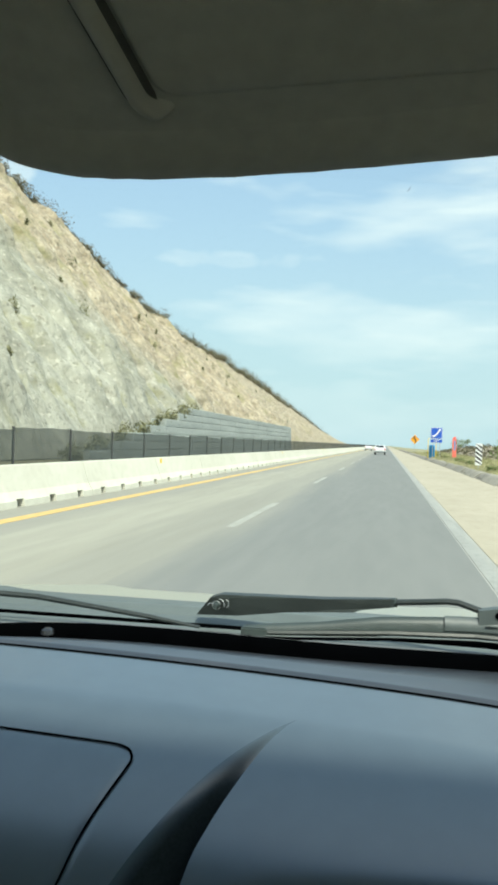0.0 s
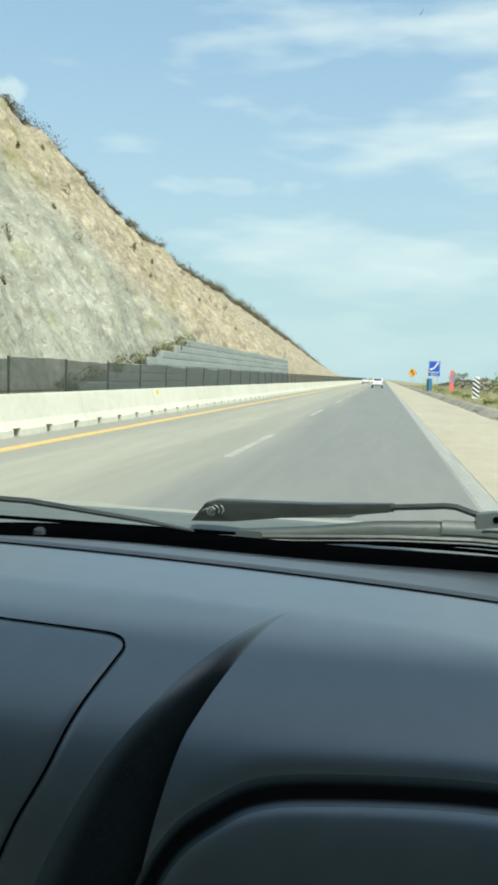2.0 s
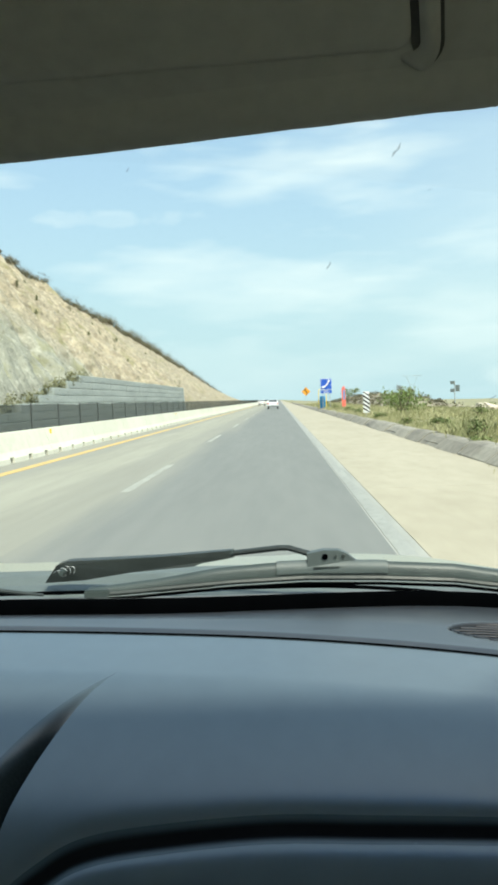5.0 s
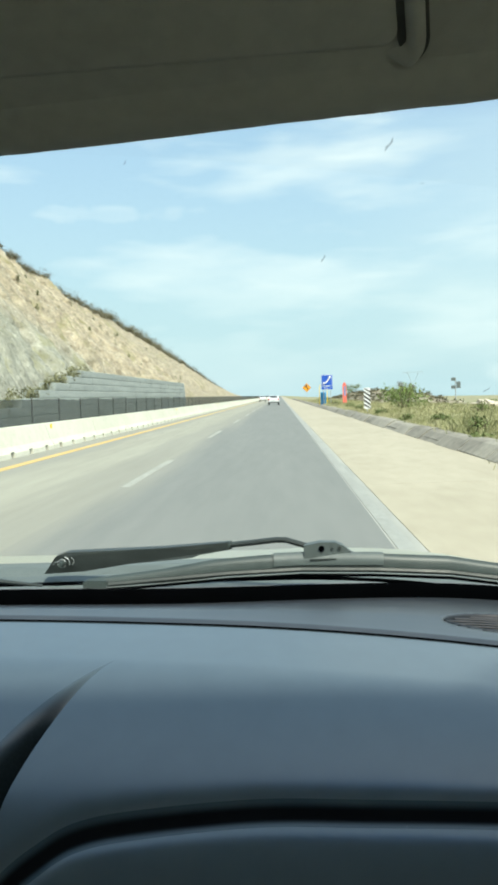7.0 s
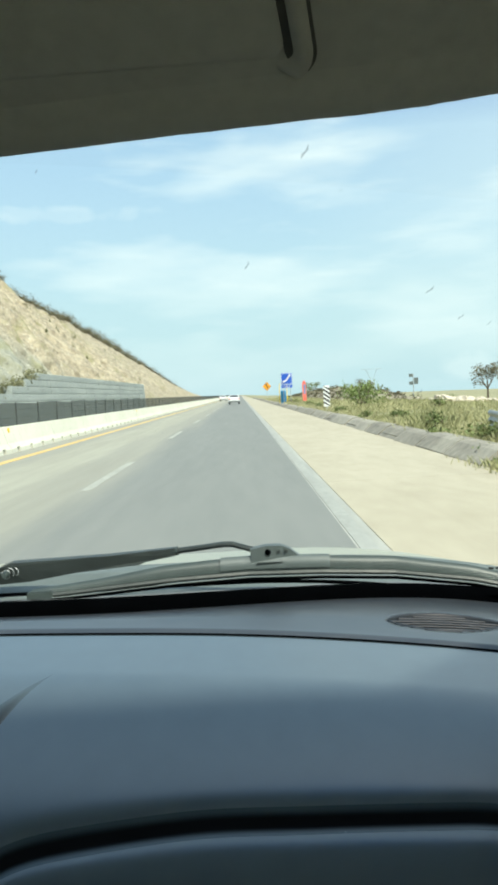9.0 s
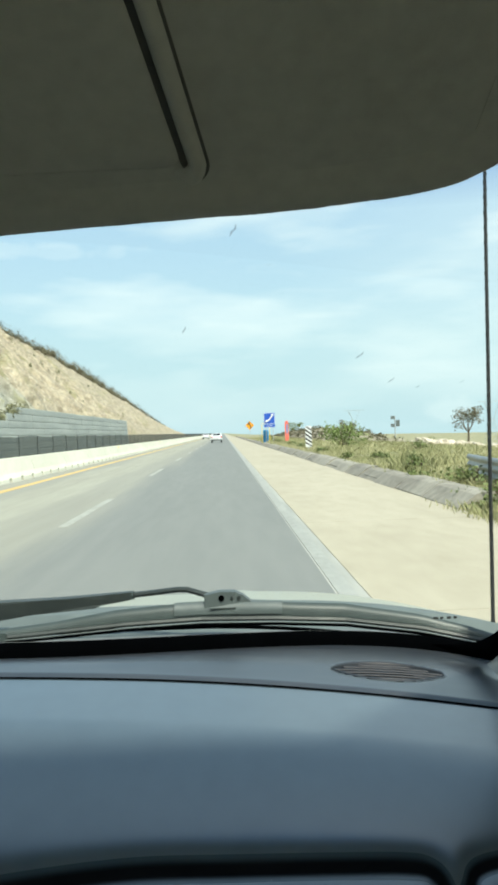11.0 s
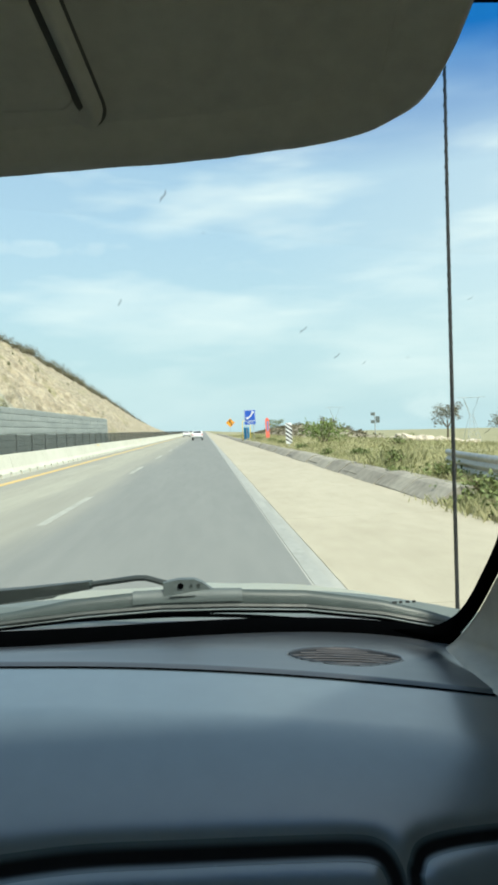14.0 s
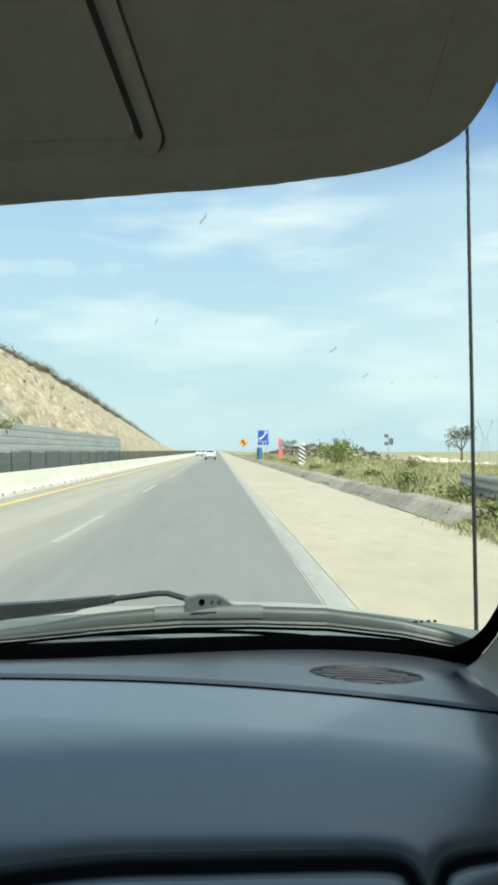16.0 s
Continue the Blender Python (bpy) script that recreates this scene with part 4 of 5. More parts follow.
# pillar beside the passenger: black seal and pale trim
seal_in = [(0.40, 1.052, 1.158), (0.442, 1.012, 1.170), (0.466, 0.972, 1.200), (0.478, 0.925, 1.255), (0.474, 0.865, 1.305), (0.460, 0.80, 1.362), (0.425, 0.60, 1.53), (0.40, 0.45, 1.66)]
seal_out = [(0.452, 1.02, 1.148), (0.458, 0.985, 1.158), (0.478, 0.958, 1.195), (0.490, 0.915, 1.250), (0.486, 0.855, 1.300), (0.472, 0.79, 1.358), (0.437, 0.59, 1.525), (0.41, 0.44, 1.655)]
seal_in, seal_out = flowing(seal_in, 6), flowing(seal_out, 6)
part("pillar_seal", Shape().grid([[Vector(a), (Vector(a) + Vector(b)) / 2 + Vector((-0.004, -0.006, 0)), Vector(b)] for a, b in zip(seal_in, seal_out)]), M_BLACK, own, "black pillar seal", smooth=True)
trim_in = [(0.4576, 0.80, 1.135), (0.4576, 0.8415, 1.1435), (0.455, 0.91, 1.1445), (0.449, 0.985, 1.152)] + seal_out[6:]
trim = []
for a in trim_in:
    a = Vector(a)
    trim.append([a + Vector((0, 0, -0.002)), a + Vector((0.006, -0.012, 0.003)), a + Vector((0.03, -0.05, 0.0)), a + Vector((0.07, -0.10, -0.01)), a + Vector((0.14, -0.12, -0.03))])
part("pillar_trim", Shape().grid(trim), M_TRIM, own, "pale grey moulded pillar trim", smooth=True)


# sun visor folded up under the roof
def visor_z(x, y):
    return 1.533 + (0.41 - y) * 0.45 + 0.03 * (x - 0.07)


front = [(-0.195, 0.20), (-0.194, 0.33), (-0.189, 0.362), (-0.180, 0.383), (-0.171, 0.3955), (-0.16, 0.403), (-0.141, 0.409), (-0.107, 0.4125), (-0.06, 0.4135), (0.0, 0.412), (0.07, 0.4085), (0.13, 0.406), (0.17, 0.4045), (0.20, 0.4015), (0.23, 0.3975), (0.249, 0.390), (0.2625, 0.378), (0.268, 0.360), (0.270, 0.338), (0.271, 0.20)]
front = [front[0]] + [(q.x, q.y) for q in flowing(front[1:-1], 5)] + [front[-1]]
mid = Vector((0.04, 0.26))
rims = []
for i, (x, y) in enumerate(front):
    p = Vector((x, y))
    a, b = Vector(front[max(0, i - 1)]), Vector(front[min(len(front) - 1, i + 1)])
    t_ = (b - a).normalized()
    n_ = Vector((t_.y, -t_.x)) * -1
    if (p + n_ * 0.01 - mid).length > (p - mid).length:
        n_ = -n_
    ring_ = []
    for inset, dz in ((0.010, 0.020), (0.002, 0.014), (0.0, 0.006), (0.0008, 0.0005), (0.004, -0.0018), (0.010, -0.0026), (0.016, -0.0018), (0.024, 0.0)):
        q = p + n_ * (inset + 0.0002 * math.sin(310 * x + 2 * math.sin(97 * x)))
        ring_.append((q.x, q.y, visor_z(q.x, q.y) + dz))
    rims.append(ring_)
visor_s = Shape().grid(rims)
inner_row = [r[-1] for r in rims]
visor_s.grid([inner_row, [(x, 0.20, visor_z(x, 0.20)) for x, _, _ in inner_row]])
top_row = [r[0] for r in rims]
visor_s.grid([top_row, [(x, 0.20, visor_z(x, 0.20) + 0.020) for x, _, _ in top_row]])
visor = part("sun_visor", visor_s, M_VISOR, own, "grey-brown vinyl sun visor", smooth=True)
# vanity mirror cover: a raised rounded frame with a sunk lid


def rounded(x0, x1, y0, y1, r, n=8):
    pts = []
    for cx, cy, a0 in ((x1 - r, y1 - r, 0), (x0 + r, y1 - r, 90), (x0 + r, y0 + r, 180), (x1 - r, y0 + r, 270)):
        pts += [(cx + r * math.cos(radians(a0 + 90 * k / n)), cy + r * math.sin(radians(a0 + 90 * k / n))) for k in range(n + 1)]
    return pts


# a thin lid with soft edges, and beside it at either hand a rounded ridge that curls in at its ends
def on_visor(x, y, dz):
    return (x - 0.21 * (0.374 - y), y, visor_z(x, y) + dz)


lid = []
for inset, dz in ((-0.0008, 0.0006), (0.0, -0.0008), (0.0010, -0.0015), (0.0026, -0.0018), (0.006, -0.0017), (0.03, -0.0014)):
    o = rounded(-0.0998 + inset, 0.1252 - inset, 0.303 + inset, 0.3745 - inset, 0.007 - min(inset, 0.003))
    lid.append([on_visor(x, y, dz) for x, y in o + [o[0]]])
cv = Shape().grid(lid)
cv.add(lid[-1][:-1], [tuple(range(len(lid[-1]) - 1))])
part("vanity_cover", cv, M_VISOR, visor, "vanity mirror cover", smooth=True)
for centre, hand in ((0.1318, 1), (-0.1073, -1)):
    arc = [(centre - hand * 0.016, 0.3786), (centre - hand * 0.011, 0.3788)]
    arc += [(centre - hand * 0.007 + hand * 0.007 * math.sin(a), 0.3718 + 0.007 * math.cos(a)) for a in np.linspace(0, math.pi / 2, 8)]
    arc += [(centre, y) for y in np.linspace(0.366, 0.311, 10)]
    arc += [(centre - hand * 0.007 + hand * 0.007 * math.cos(a), 0.307 - 0.007 * math.sin(a)) for a in np.linspace(0, math.pi / 2, 8)]
    arc += [(centre - hand * 0.018, 0.2998)]
    ridge, shade_strip = [], []
    for i, q in enumerate(arc):
        a, b = Vector(arc[max(0, i - 1)]), Vector(arc[min(len(arc) - 1, i + 1)])
        n_ = Vector(((b - a).y, -(b - a).x)).normalized() * -hand
        full = 0.05 + 0.95 * step(-0.017, -0.003, hand * (q[0] - centre))
        ridge.append([on_visor(q[0] + n_.x * 0.0038 * u * full, q[1] + n_.y * 0.0038 * u * full, 0.0006 - 0.0058 * full**3 * math.sqrt(max(0.0, 1 - u * u))) for u in np.linspace(-1, 1, 13)])
        # flat strip whose dark colour stands in for the shade of a groove
        if full > 0.9:
            shade_strip.append([on_visor(q[0] + n_.x * u * full, q[1] + n_.y * u * full, -0.0007) for u in (-0.0068, -0.003, 0.0030, 0.0049)])
    part("cover_groove_shade", Shape().grid(shade_strip), M_VISOR_DARK, visor, "flat dark strip, groove shade painted round the ridge")
    part("cover_ridge", Shape().grid(ridge), M_VISOR, visor, "raised ridge beside the mirror cover", smooth=True)

# roof lining, body shell, doors, rear
roof = Shape()
roof.box(-1.16, 0.56, -1.9, 0.43, 1.64, 1.73, 0.03)
part("roof", roof, M_LINER, own, "pale roof with fabric lining")
part("header", Shape().box(-1.0, 0.47, 0.36, 0.446, 1.622, 1.67, 0.012), M_FRIT, own, "dark blue band at the top of the windscreen")
for side, x0, x1 in (("door", 0.56, 0.66), ("door", -1.26, -1.16)):
    d = part(side, Shape().box(x0, x1, -1.0, 0.92, 0.35, 1.02, 0.03), M_PAINT, own, "pale car door")
    part("door_lining", Shape().box(*((x0 - 0.06, x0 - 0.002) if x0 > 0 else (x1 + 0.002, x1 + 0.06)), -0.95, 0.80, 0.4, 1.03, 0.02), M_TRIM, d)
    part("rear_quarter", Shape().box(x0, x1, -2.3, -1.0, 0.35, 1.02, 0.03), M_PAINT, own)
    xr = (0.46, 0.60) if x0 > 0 else (-1.20, -1.06)
    part("roof_pillar", Shape().box(*xr, -1.05, -0.93, 1.0, 1.69, 0.02), M_TRIM, own)
    part("roof_pillar", Shape().box(*xr, -1.95, -1.6, 1.0, 1.69, 0.02), M_TRIM, own)
# out of view, added deep to keep sun off the dash; mirrored opposite
part("unseen_side_rail", Shape().box(0.475, 0.585, -1.95, 0.50, 1.42, 1.69, 0.02), M_TRIM, own, "pale roof side rail, unseen and deepened against sunlight")
part("unseen_side_rail", Shape().box(-1.185, -1.075, -1.95, 0.42, 1.42, 1.69, 0.02), M_TRIM, own, "pale roof side rail, unseen and deepened against sunlight")
for x0 in (0.575, -1.185):
    part("side_window", Shape().box(x0, x0 + 0.004, -0.93, 0.42, 1.02, 1.42), M_GLASS, own, "clear side window").visible_shadow = False
    part("side_window", Shape().box(x0, x0 + 0.004, -1.6, -1.05, 1.02, 1.42), M_GLASS, own, "clear side window").visible_shadow = False
    part("front_wing", Shape().box(*((0.58, 0.66) if x0 > 0 else (-1.26, -1.18)), 0.92, 1.52, 0.35, 1.0, 0.03), M_PAINT, own, "pale front wing")
# unseen panels added to stop sun reaching the pillar trim and dash
for x0 in (0.562, -1.20):
    part("added_side_panel", Shape().box(x0, x0 + 0.04, 0.25, 0.93, 1.0, 1.47, 0.01), M_TRIM, own, "unseen panel ahead of the side window, added to block sun")
part("rear_window", Shape().add([(-1.1, -2.29, 1.08), (0.5, -2.29, 1.08), (0.46, -1.9, 1.66), (-1.06, -1.9, 1.66)], [(0, 1, 2, 3)]), M_GLASS, own, "clear rear window").visible_shadow = False
part("left_pillar", Shape().tube([(-1.08, 1.02, 1.17), (-1.03, 0.75, 1.40), (-0.99, 0.45, 1.66)], 0.045, 8), M_TRIM, own)
part("rear_panel", Shape().box(-1.16, 0.56, -2.35, -2.25, 0.35, 1.1, 0.03), M_PAINT, own)
part("floor_pan", Shape().box(-1.2, 0.6, -2.3, 1.1, 0.30, 0.36), M_BLACK, own, "dark carpeted floor pan")
part("bulkhead", Shape().box(-1.16, 0.56, 1.12, 1.18, 0.35, 1.10), M_BLACK, own)
# seats out of view, made pale to throw light up at the visor
for x0 in (-0.25, -1.05):
    st = part("seat", Shape().box(x0 + 0.1, x0 + 0.62, -0.75, -0.25, 0.42, 0.72, 0.05), M_LINER, own, "unseen front seat, pale fabric to bounce light")
    part("seat_back", Shape().box(x0 + 0.1, x0 + 0.62, -0.95, -0.78, 0.6, 1.28, 0.05), M_LINER, st)


# bonnet, cowl and wings
def bonnet_z(x, y):
    c = -0.3
    side = max(0.0, abs(x - c) - 0.5)
    return 1.166 - 0.172 * (y - 1.25) - 0.30 * side**2 - 0.12 * max(0.0, y - 2.05) ** 2 * 6 + 0.006 * math.exp(-((abs(x - c) - 0.45) / 0.05) ** 2)


bonnet_x = np.linspace(-1.27, 0.67, 60)
bonnet = Shape().grid([[(x, y, bonnet_z(x, y)) for x in bonnet_x] for y in [*np.linspace(1.5, 2.25, 24)]])
bonnet.grid([[(x, 2.25, bonnet_z(x, 2.25)), (x, 2.32, bonnet_z(x, 2.25) - 0.08), (x, 2.34, 0.45)] for x in bonnet_x])
for xe in (bonnet_x[0], bonnet_x[-1]):
    bonnet.grid([[(xe, y, bonnet_z(xe, y)), (xe + (0.02 if xe > 0 else -0.02), y, bonnet_z(xe, y) - 0.07), (xe, y, 0.72)] for y in np.linspace(1.5, 2.25, 12)])
part("bonnet", bonnet, M_PAINT, own, "pale glossy bonnet", smooth=True)
cowl = part("cowl", Shape().grid([[(x, screen_foot(x) + 0.028, dash_top(x) - 0.012), (x, screen_foot(x) + 0.034, dash_top(x) + 0.003), (x, screen_foot(x) + 0.06, 1.150 - 0.03 * max(0, x)), (x, 1.20, 1.150 - 0.28 * max(0, x - 0.1) ** 2), (x, 1.245, 1.158 - 0.28 * max(0, x - 0.15) ** 2), (x, 1.262, 1.150 - 0.3 * max(0, x - 0.15) ** 2), *((x, y, bonnet_z(x, y) + 0.002) for y in (1.28, 1.36, 1.44, 1.505))] for x in np.linspace(-1.2, 0.62, 60)]), M_COWL, own, "grey plastic cowl", smooth=True)
part("bonnet_seal", Shape().tube([(x, 1.185 - 0.10 * max(0, x - 0.1), 1.160 - 0.28 * max(0, x - 0.1) ** 2) for x in np.linspace(-1.1, 0.6, 40)], 0.0028, 6), M_BLACK, cowl, "black rubber strip")

# wiper: pivot, arm, rod, blade
wiper = part("wiper_arm", Shape().add([(-0.285, 1.215, 1.168), (-0.262, 1.200, 1.197), (-0.245, 1.198, 1.203), (-0.10, 1.178, 1.210), (-0.002, 1.165, 1.2185), (-0.002, 1.165, 1.2075), (-0.045, 1.17, 1.200), (-0.055, 1.171, 1.196), (-0.15, 1.188, 1.186), (-0.22, 1.2, 1.174),
                                       (-0.285, 1.235, 1.168), (-0.262, 1.220, 1.197), (-0.245, 1.218, 1.203), (-0.10, 1.196, 1.210), (-0.002, 1.177, 1.2185), (-0.002, 1.177, 1.2075), (-0.045, 1.184, 1.200), (-0.055, 1.187, 1.196), (-0.15, 1.206, 1.186), (-0.22, 1.22, 1.174)],
                                      [tuple(range(10)), tuple(reversed(range(10, 20)))] + [(i, (i + 1) % 10, 10 + (i + 1) % 10, 10 + i) for i in range(10)]), M_WIPER, own, "dark grey wiper arm")
part("pivot_nut", Shape().tube([(-0.251, 1.195, 1.188), (-0.251, 1.184, 1.188)], [0.0055, 0.0035], 10), M_WIPER_GREY, wiper, "scuffed pivot nut")
for k, (dx, dz, r, a0, a1) in enumerate([(0.0, 0.0, 0.0062, 20, 330), (0.004, 0.0015, 0.0075, -30, 90), (-0.006, -0.006, 0.009, 60, 150), (0.012, 0.003, 0.006, -60, 70)]):
    part("scuff", Shape().tube([(-0.251 + dx + r * math.cos(radians(a)), 1.1935, 1.188 + dz + r * math.sin(radians(a))) for a in np.linspace(a0, a1, 14)], 0.0005, 4), M_STEEL, wiper, "pale scuff on the pivot")
part("arm_rod", Shape().tube([(-0.004, 1.171, 1.213), (0.03, 1.162, 1.2175), (0.066, 1.153, 1.2225), (0.080, 1.150, 1.2225), (0.100, 1.145, 1.217), (0.116, 1.142, 1.2125)], 0.0042, 8), M_WIPER, wiper, "dark bent wiper rod")
part("arm_collar", Shape().tube([(-0.006, 1.172, 1.213), (0.002, 1.170, 1.2135)], 0.0062, 10), M_WIPER_GREY, wiper)
clip = Shape().prism([(0.104, 1.196), (0.104, 1.2175), (0.126, 1.2215), (0.147, 1.221), (0.158, 1.216), (0.170, 1.206), (0.190, 1.197), (0.190, 1.193)], "y", 1.130, 1.146)
clip_ob = part("blade_clip", clip, M_CLIP, wiper, "grey wiper blade clip")
for x, r in ((0.128, 0.0042), (0.1425, 0.0022), (0.1525, 0.0026)):
    part("clip_hole", Shape().tube([(x, 1.1305, 1.2128), (x, 1.1285, 1.2128)], r, 12), M_BLACK if r > 0.004 else M_WIPER, wiper)


BLADE_TOP = [(-0.195, 1.181), (-0.1, 1.190), (-0.02, 1.2015), (0.05, 1.2055), (0.1, 1.206), (0.2, 1.2045), (0.3, 1.199), (0.4, 1.185), (0.46, 1.170), (0.5, 1.157)]
BLADE_LOW = [(-0.195, 1.174), (-0.1, 1.1805), (0.0, 1.186), (0.1, 1.188), (0.2, 1.1865), (0.3, 1.1815), (0.4, 1.171), (0.5, 1.151)]


def blade_y(x):
    return between(x, [(-0.20, 1.120), (0.1, 1.135), (0.3, 1.125), (0.5, 1.085)])


bx_ = np.linspace(-0.195, 0.50, 60)
part("wiper_blade", Shape().grid([[(x, blade_y(x) - 0.004, between(x, BLADE_LOW)), (x, blade_y(x) - 0.003, (between(x, BLADE_LOW) + between(x, BLADE_TOP)) / 2), (x, blade_y(x) + 0.002, between(x, BLADE_TOP)), (x, blade_y(x) + 0.012, between(x, BLADE_TOP) - 0.002), (x, blade_y(x) + 0.012, between(x, BLADE_LOW))] for x in bx_]), M_WIPER_GREY, wiper, "grey-green wiper blade", smooth=True)
for name, dz, r, mt in (("blade_rubber", -0.0035, 0.0036, M_WIPER), ("blade_edge", -0.0078, 0.0008, M_COWL), ("blade_lip", -0.0105, 0.0020, M_BLACK)):
    part(name, Shape().tube([(x, blade_y(x) - (0.004 if name == "blade_rubber" else 0.0075), between(x, BLADE_LOW) + dz * step(-0.3, -0.1, x)) for x in bx_], r, 6), mt, wiper)
px_ = np.linspace(0.062, 0.212, 16)
part("carrier_plate", Shape().grid([[(x, blade_y(x) - 0.0055, between(x, BLADE_LOW) + 0.003), (x, blade_y(x) - 0.0058, between(x, BLADE_LOW) + 0.008), (x, blade_y(x) - 0.002, between(x, BLADE_TOP) + 0.0012), (x, blade_y(x) + 0.006, between(x, BLADE_TOP) + 0.0012)] for x in px_]), M_CLIP, wiper, "grey plastic plate on the blade", smooth=True)
part("plate_slot", Shape().box(0.112, 0.148, blade_y(0.13) - 0.0072, blade_y(0.13) - 0.0054, 1.1985, 1.1995), M_WIPER, wiper, "thin slot in the plate")
part("blade_tip", Shape().box(-0.200, -0.165, 1.112, 1.124, 1.166, 1.1795, 0.002), M_WIPER_GREY, wiper, "pale blade tip")
# the other wiper ends beside the pivot
part("second_blade", Shape().tube([(-1.0, 1.16, 1.20), (-0.5, 1.14, 1.195), (-0.33, 1.12, 1.183), (-0.255, 1.11, 1.176)], [0.0045, 0.0045, 0.0035, 0.002], 6), M_WIPER, own, "second wiper blade")

# unreadable moulding mark by the pillar
for k, w in enumerate((0.006, 0.004, 0.005, 0.004)):
    part("glass_mark", Shape().box(0.393 + 0.0085 * k, 0.393 + 0.0085 * k + w, 1.012, 1.013, 1.201, 1.2038), M_WIPER, glass)

# whip antenna on the wing
ant = part("antenna", Shape().tube([(0.585, 1.35, 1.05), (0.5855, 1.35, 1.115), (0.588, 1.35, 1.4), (0.592, 1.35, 1.8), (0.597, 1.35, 2.15)], [0.006, 0.0036, 0.0034, 0.003, 0.0022], 8), M_SIGN_BLACK, own, "thin black whip antenna")
coil = [(between(1.12 + 0.9 * k / 400, [(1.115, 0.5855), (1.4, 0.588), (1.8, 0.592), (2.15, 0.597)]) + 0.0030 * math.cos(k * 0.55), 1.35 + 0.0030 * math.sin(k * 0.55), 1.12 + 0.9 * k / 400) for k in range(400)]
part("antenna_winding", Shape().tube(coil, 0.0007, 5), M_WIPER_GREY, ant, "grey spiral winding")


def wheel_pair(owner, cx, y, half, radius):
    for x in (cx - half, cx + half):
        s = Shape()
        prof = [(-0.1, 0.62), (-0.11, 0.9), (-0.09, 1.0), (0.09, 1.0), (0.11, 0.9), (0.1, 0.62)]
        s.grid([[(x + u, y + radius * r * math.cos(a), radius + radius * r * math.sin(a)) for u, r in prof] for a in np.linspace(0, math.tau, 33)])
        w = part("wheel", s, M_TYRE, owner, "black tyre", smooth=True)
        part("rim", Shape().tube([(x - 0.08, y, radius), (x + 0.08, y, radius)], radius * 0.62, 20), M_RIM, w, "alloy rim")


wheel_pair(own, -0.3, 1.75, 0.80, 0.34)
wheel_pair(own, -0.3, -1.35, 0.80, 0.34)


# ---- white cars ahead ----
def far_car(at, label):
    x, y = at
    ob = thing("car", (x, y, 0))
    side = [(-2.1, 0.35), (-2.15, 0.75), (-2.05, 1.0), (-1.5, 1.08), (-1.05, 1.44), (0.4, 1.46), (1.05, 1.05), (1.95, 0.92), (2.1, 0.7), (2.1, 0.35)]
    body = Shape().prism([(y + a, z) for a, z in side], "x", x - 0.86, x + 0.86)
    bm = bmesh.new()
    vs = [bm.verts.new(p) for p in body.v]
    for f in body.f:
        bm.faces.new([vs[i] for i in f])
    for v in bm.verts:
        if v.co.z > 1.2:
            v.co.x = x + (v.co.x - x) * 0.78
    bmesh.ops.bevel(bm, geom=bm.edges[:], offset=0.06, segments=2, affect="EDGES")
    part("body", Shape().take(bm), M_CAR_WHITE, ob, "white body", smooth=False)
    part("rear_window", Shape().add([(x - 0.66, y - 1.475, 1.11), (x + 0.66, y - 1.475, 1.11), (x + 0.55, y - 1.09, 1.42), (x - 0.55, y - 1.09, 1.42)], [(0, 1, 2, 3)]), M_DARK_GLASS, ob, "dark rear window")
    part("bumper", Shape().box(x - 0.84, x + 0.84, y - 2.22, y - 2.05, 0.34, 0.52, 0.03), M_COWL, ob, "dark rear bumper")
    part("number_plate", Shape().box(x - 0.25, x + 0.25, y - 2.2, y - 2.17, 0.70, 0.84), M_SIGN_WHITE, ob)
    for s in (-1, 1):
        part("tail_light", Shape().box(x + s * 0.70 - 0.13, x + s * 0.70 + 0.13, y - 2.19, y - 2.08, 0.78, 0.96, 0.02), M_TAIL, ob, "red tail light")
    wheel_pair(ob, x, y - 1.3, 0.74, 0.32)
    wheel_pair(ob, x, y + 1.35, 0.74, 0.32)
    return tagged(ob, label, "car")


far_car((-0.95, 122), "white saloon car driving ahead on the motorway")
far_car((-4.6, 205), "small white car far ahead in the overtaking lane")


# ---- signs ----
def pole(ob, x, y, z0, z1, r=0.035):
    part("post", Shape().tube([(x, y, z0), (x, y, z1)], r, 8), M_STEEL, ob, "grey steel post")


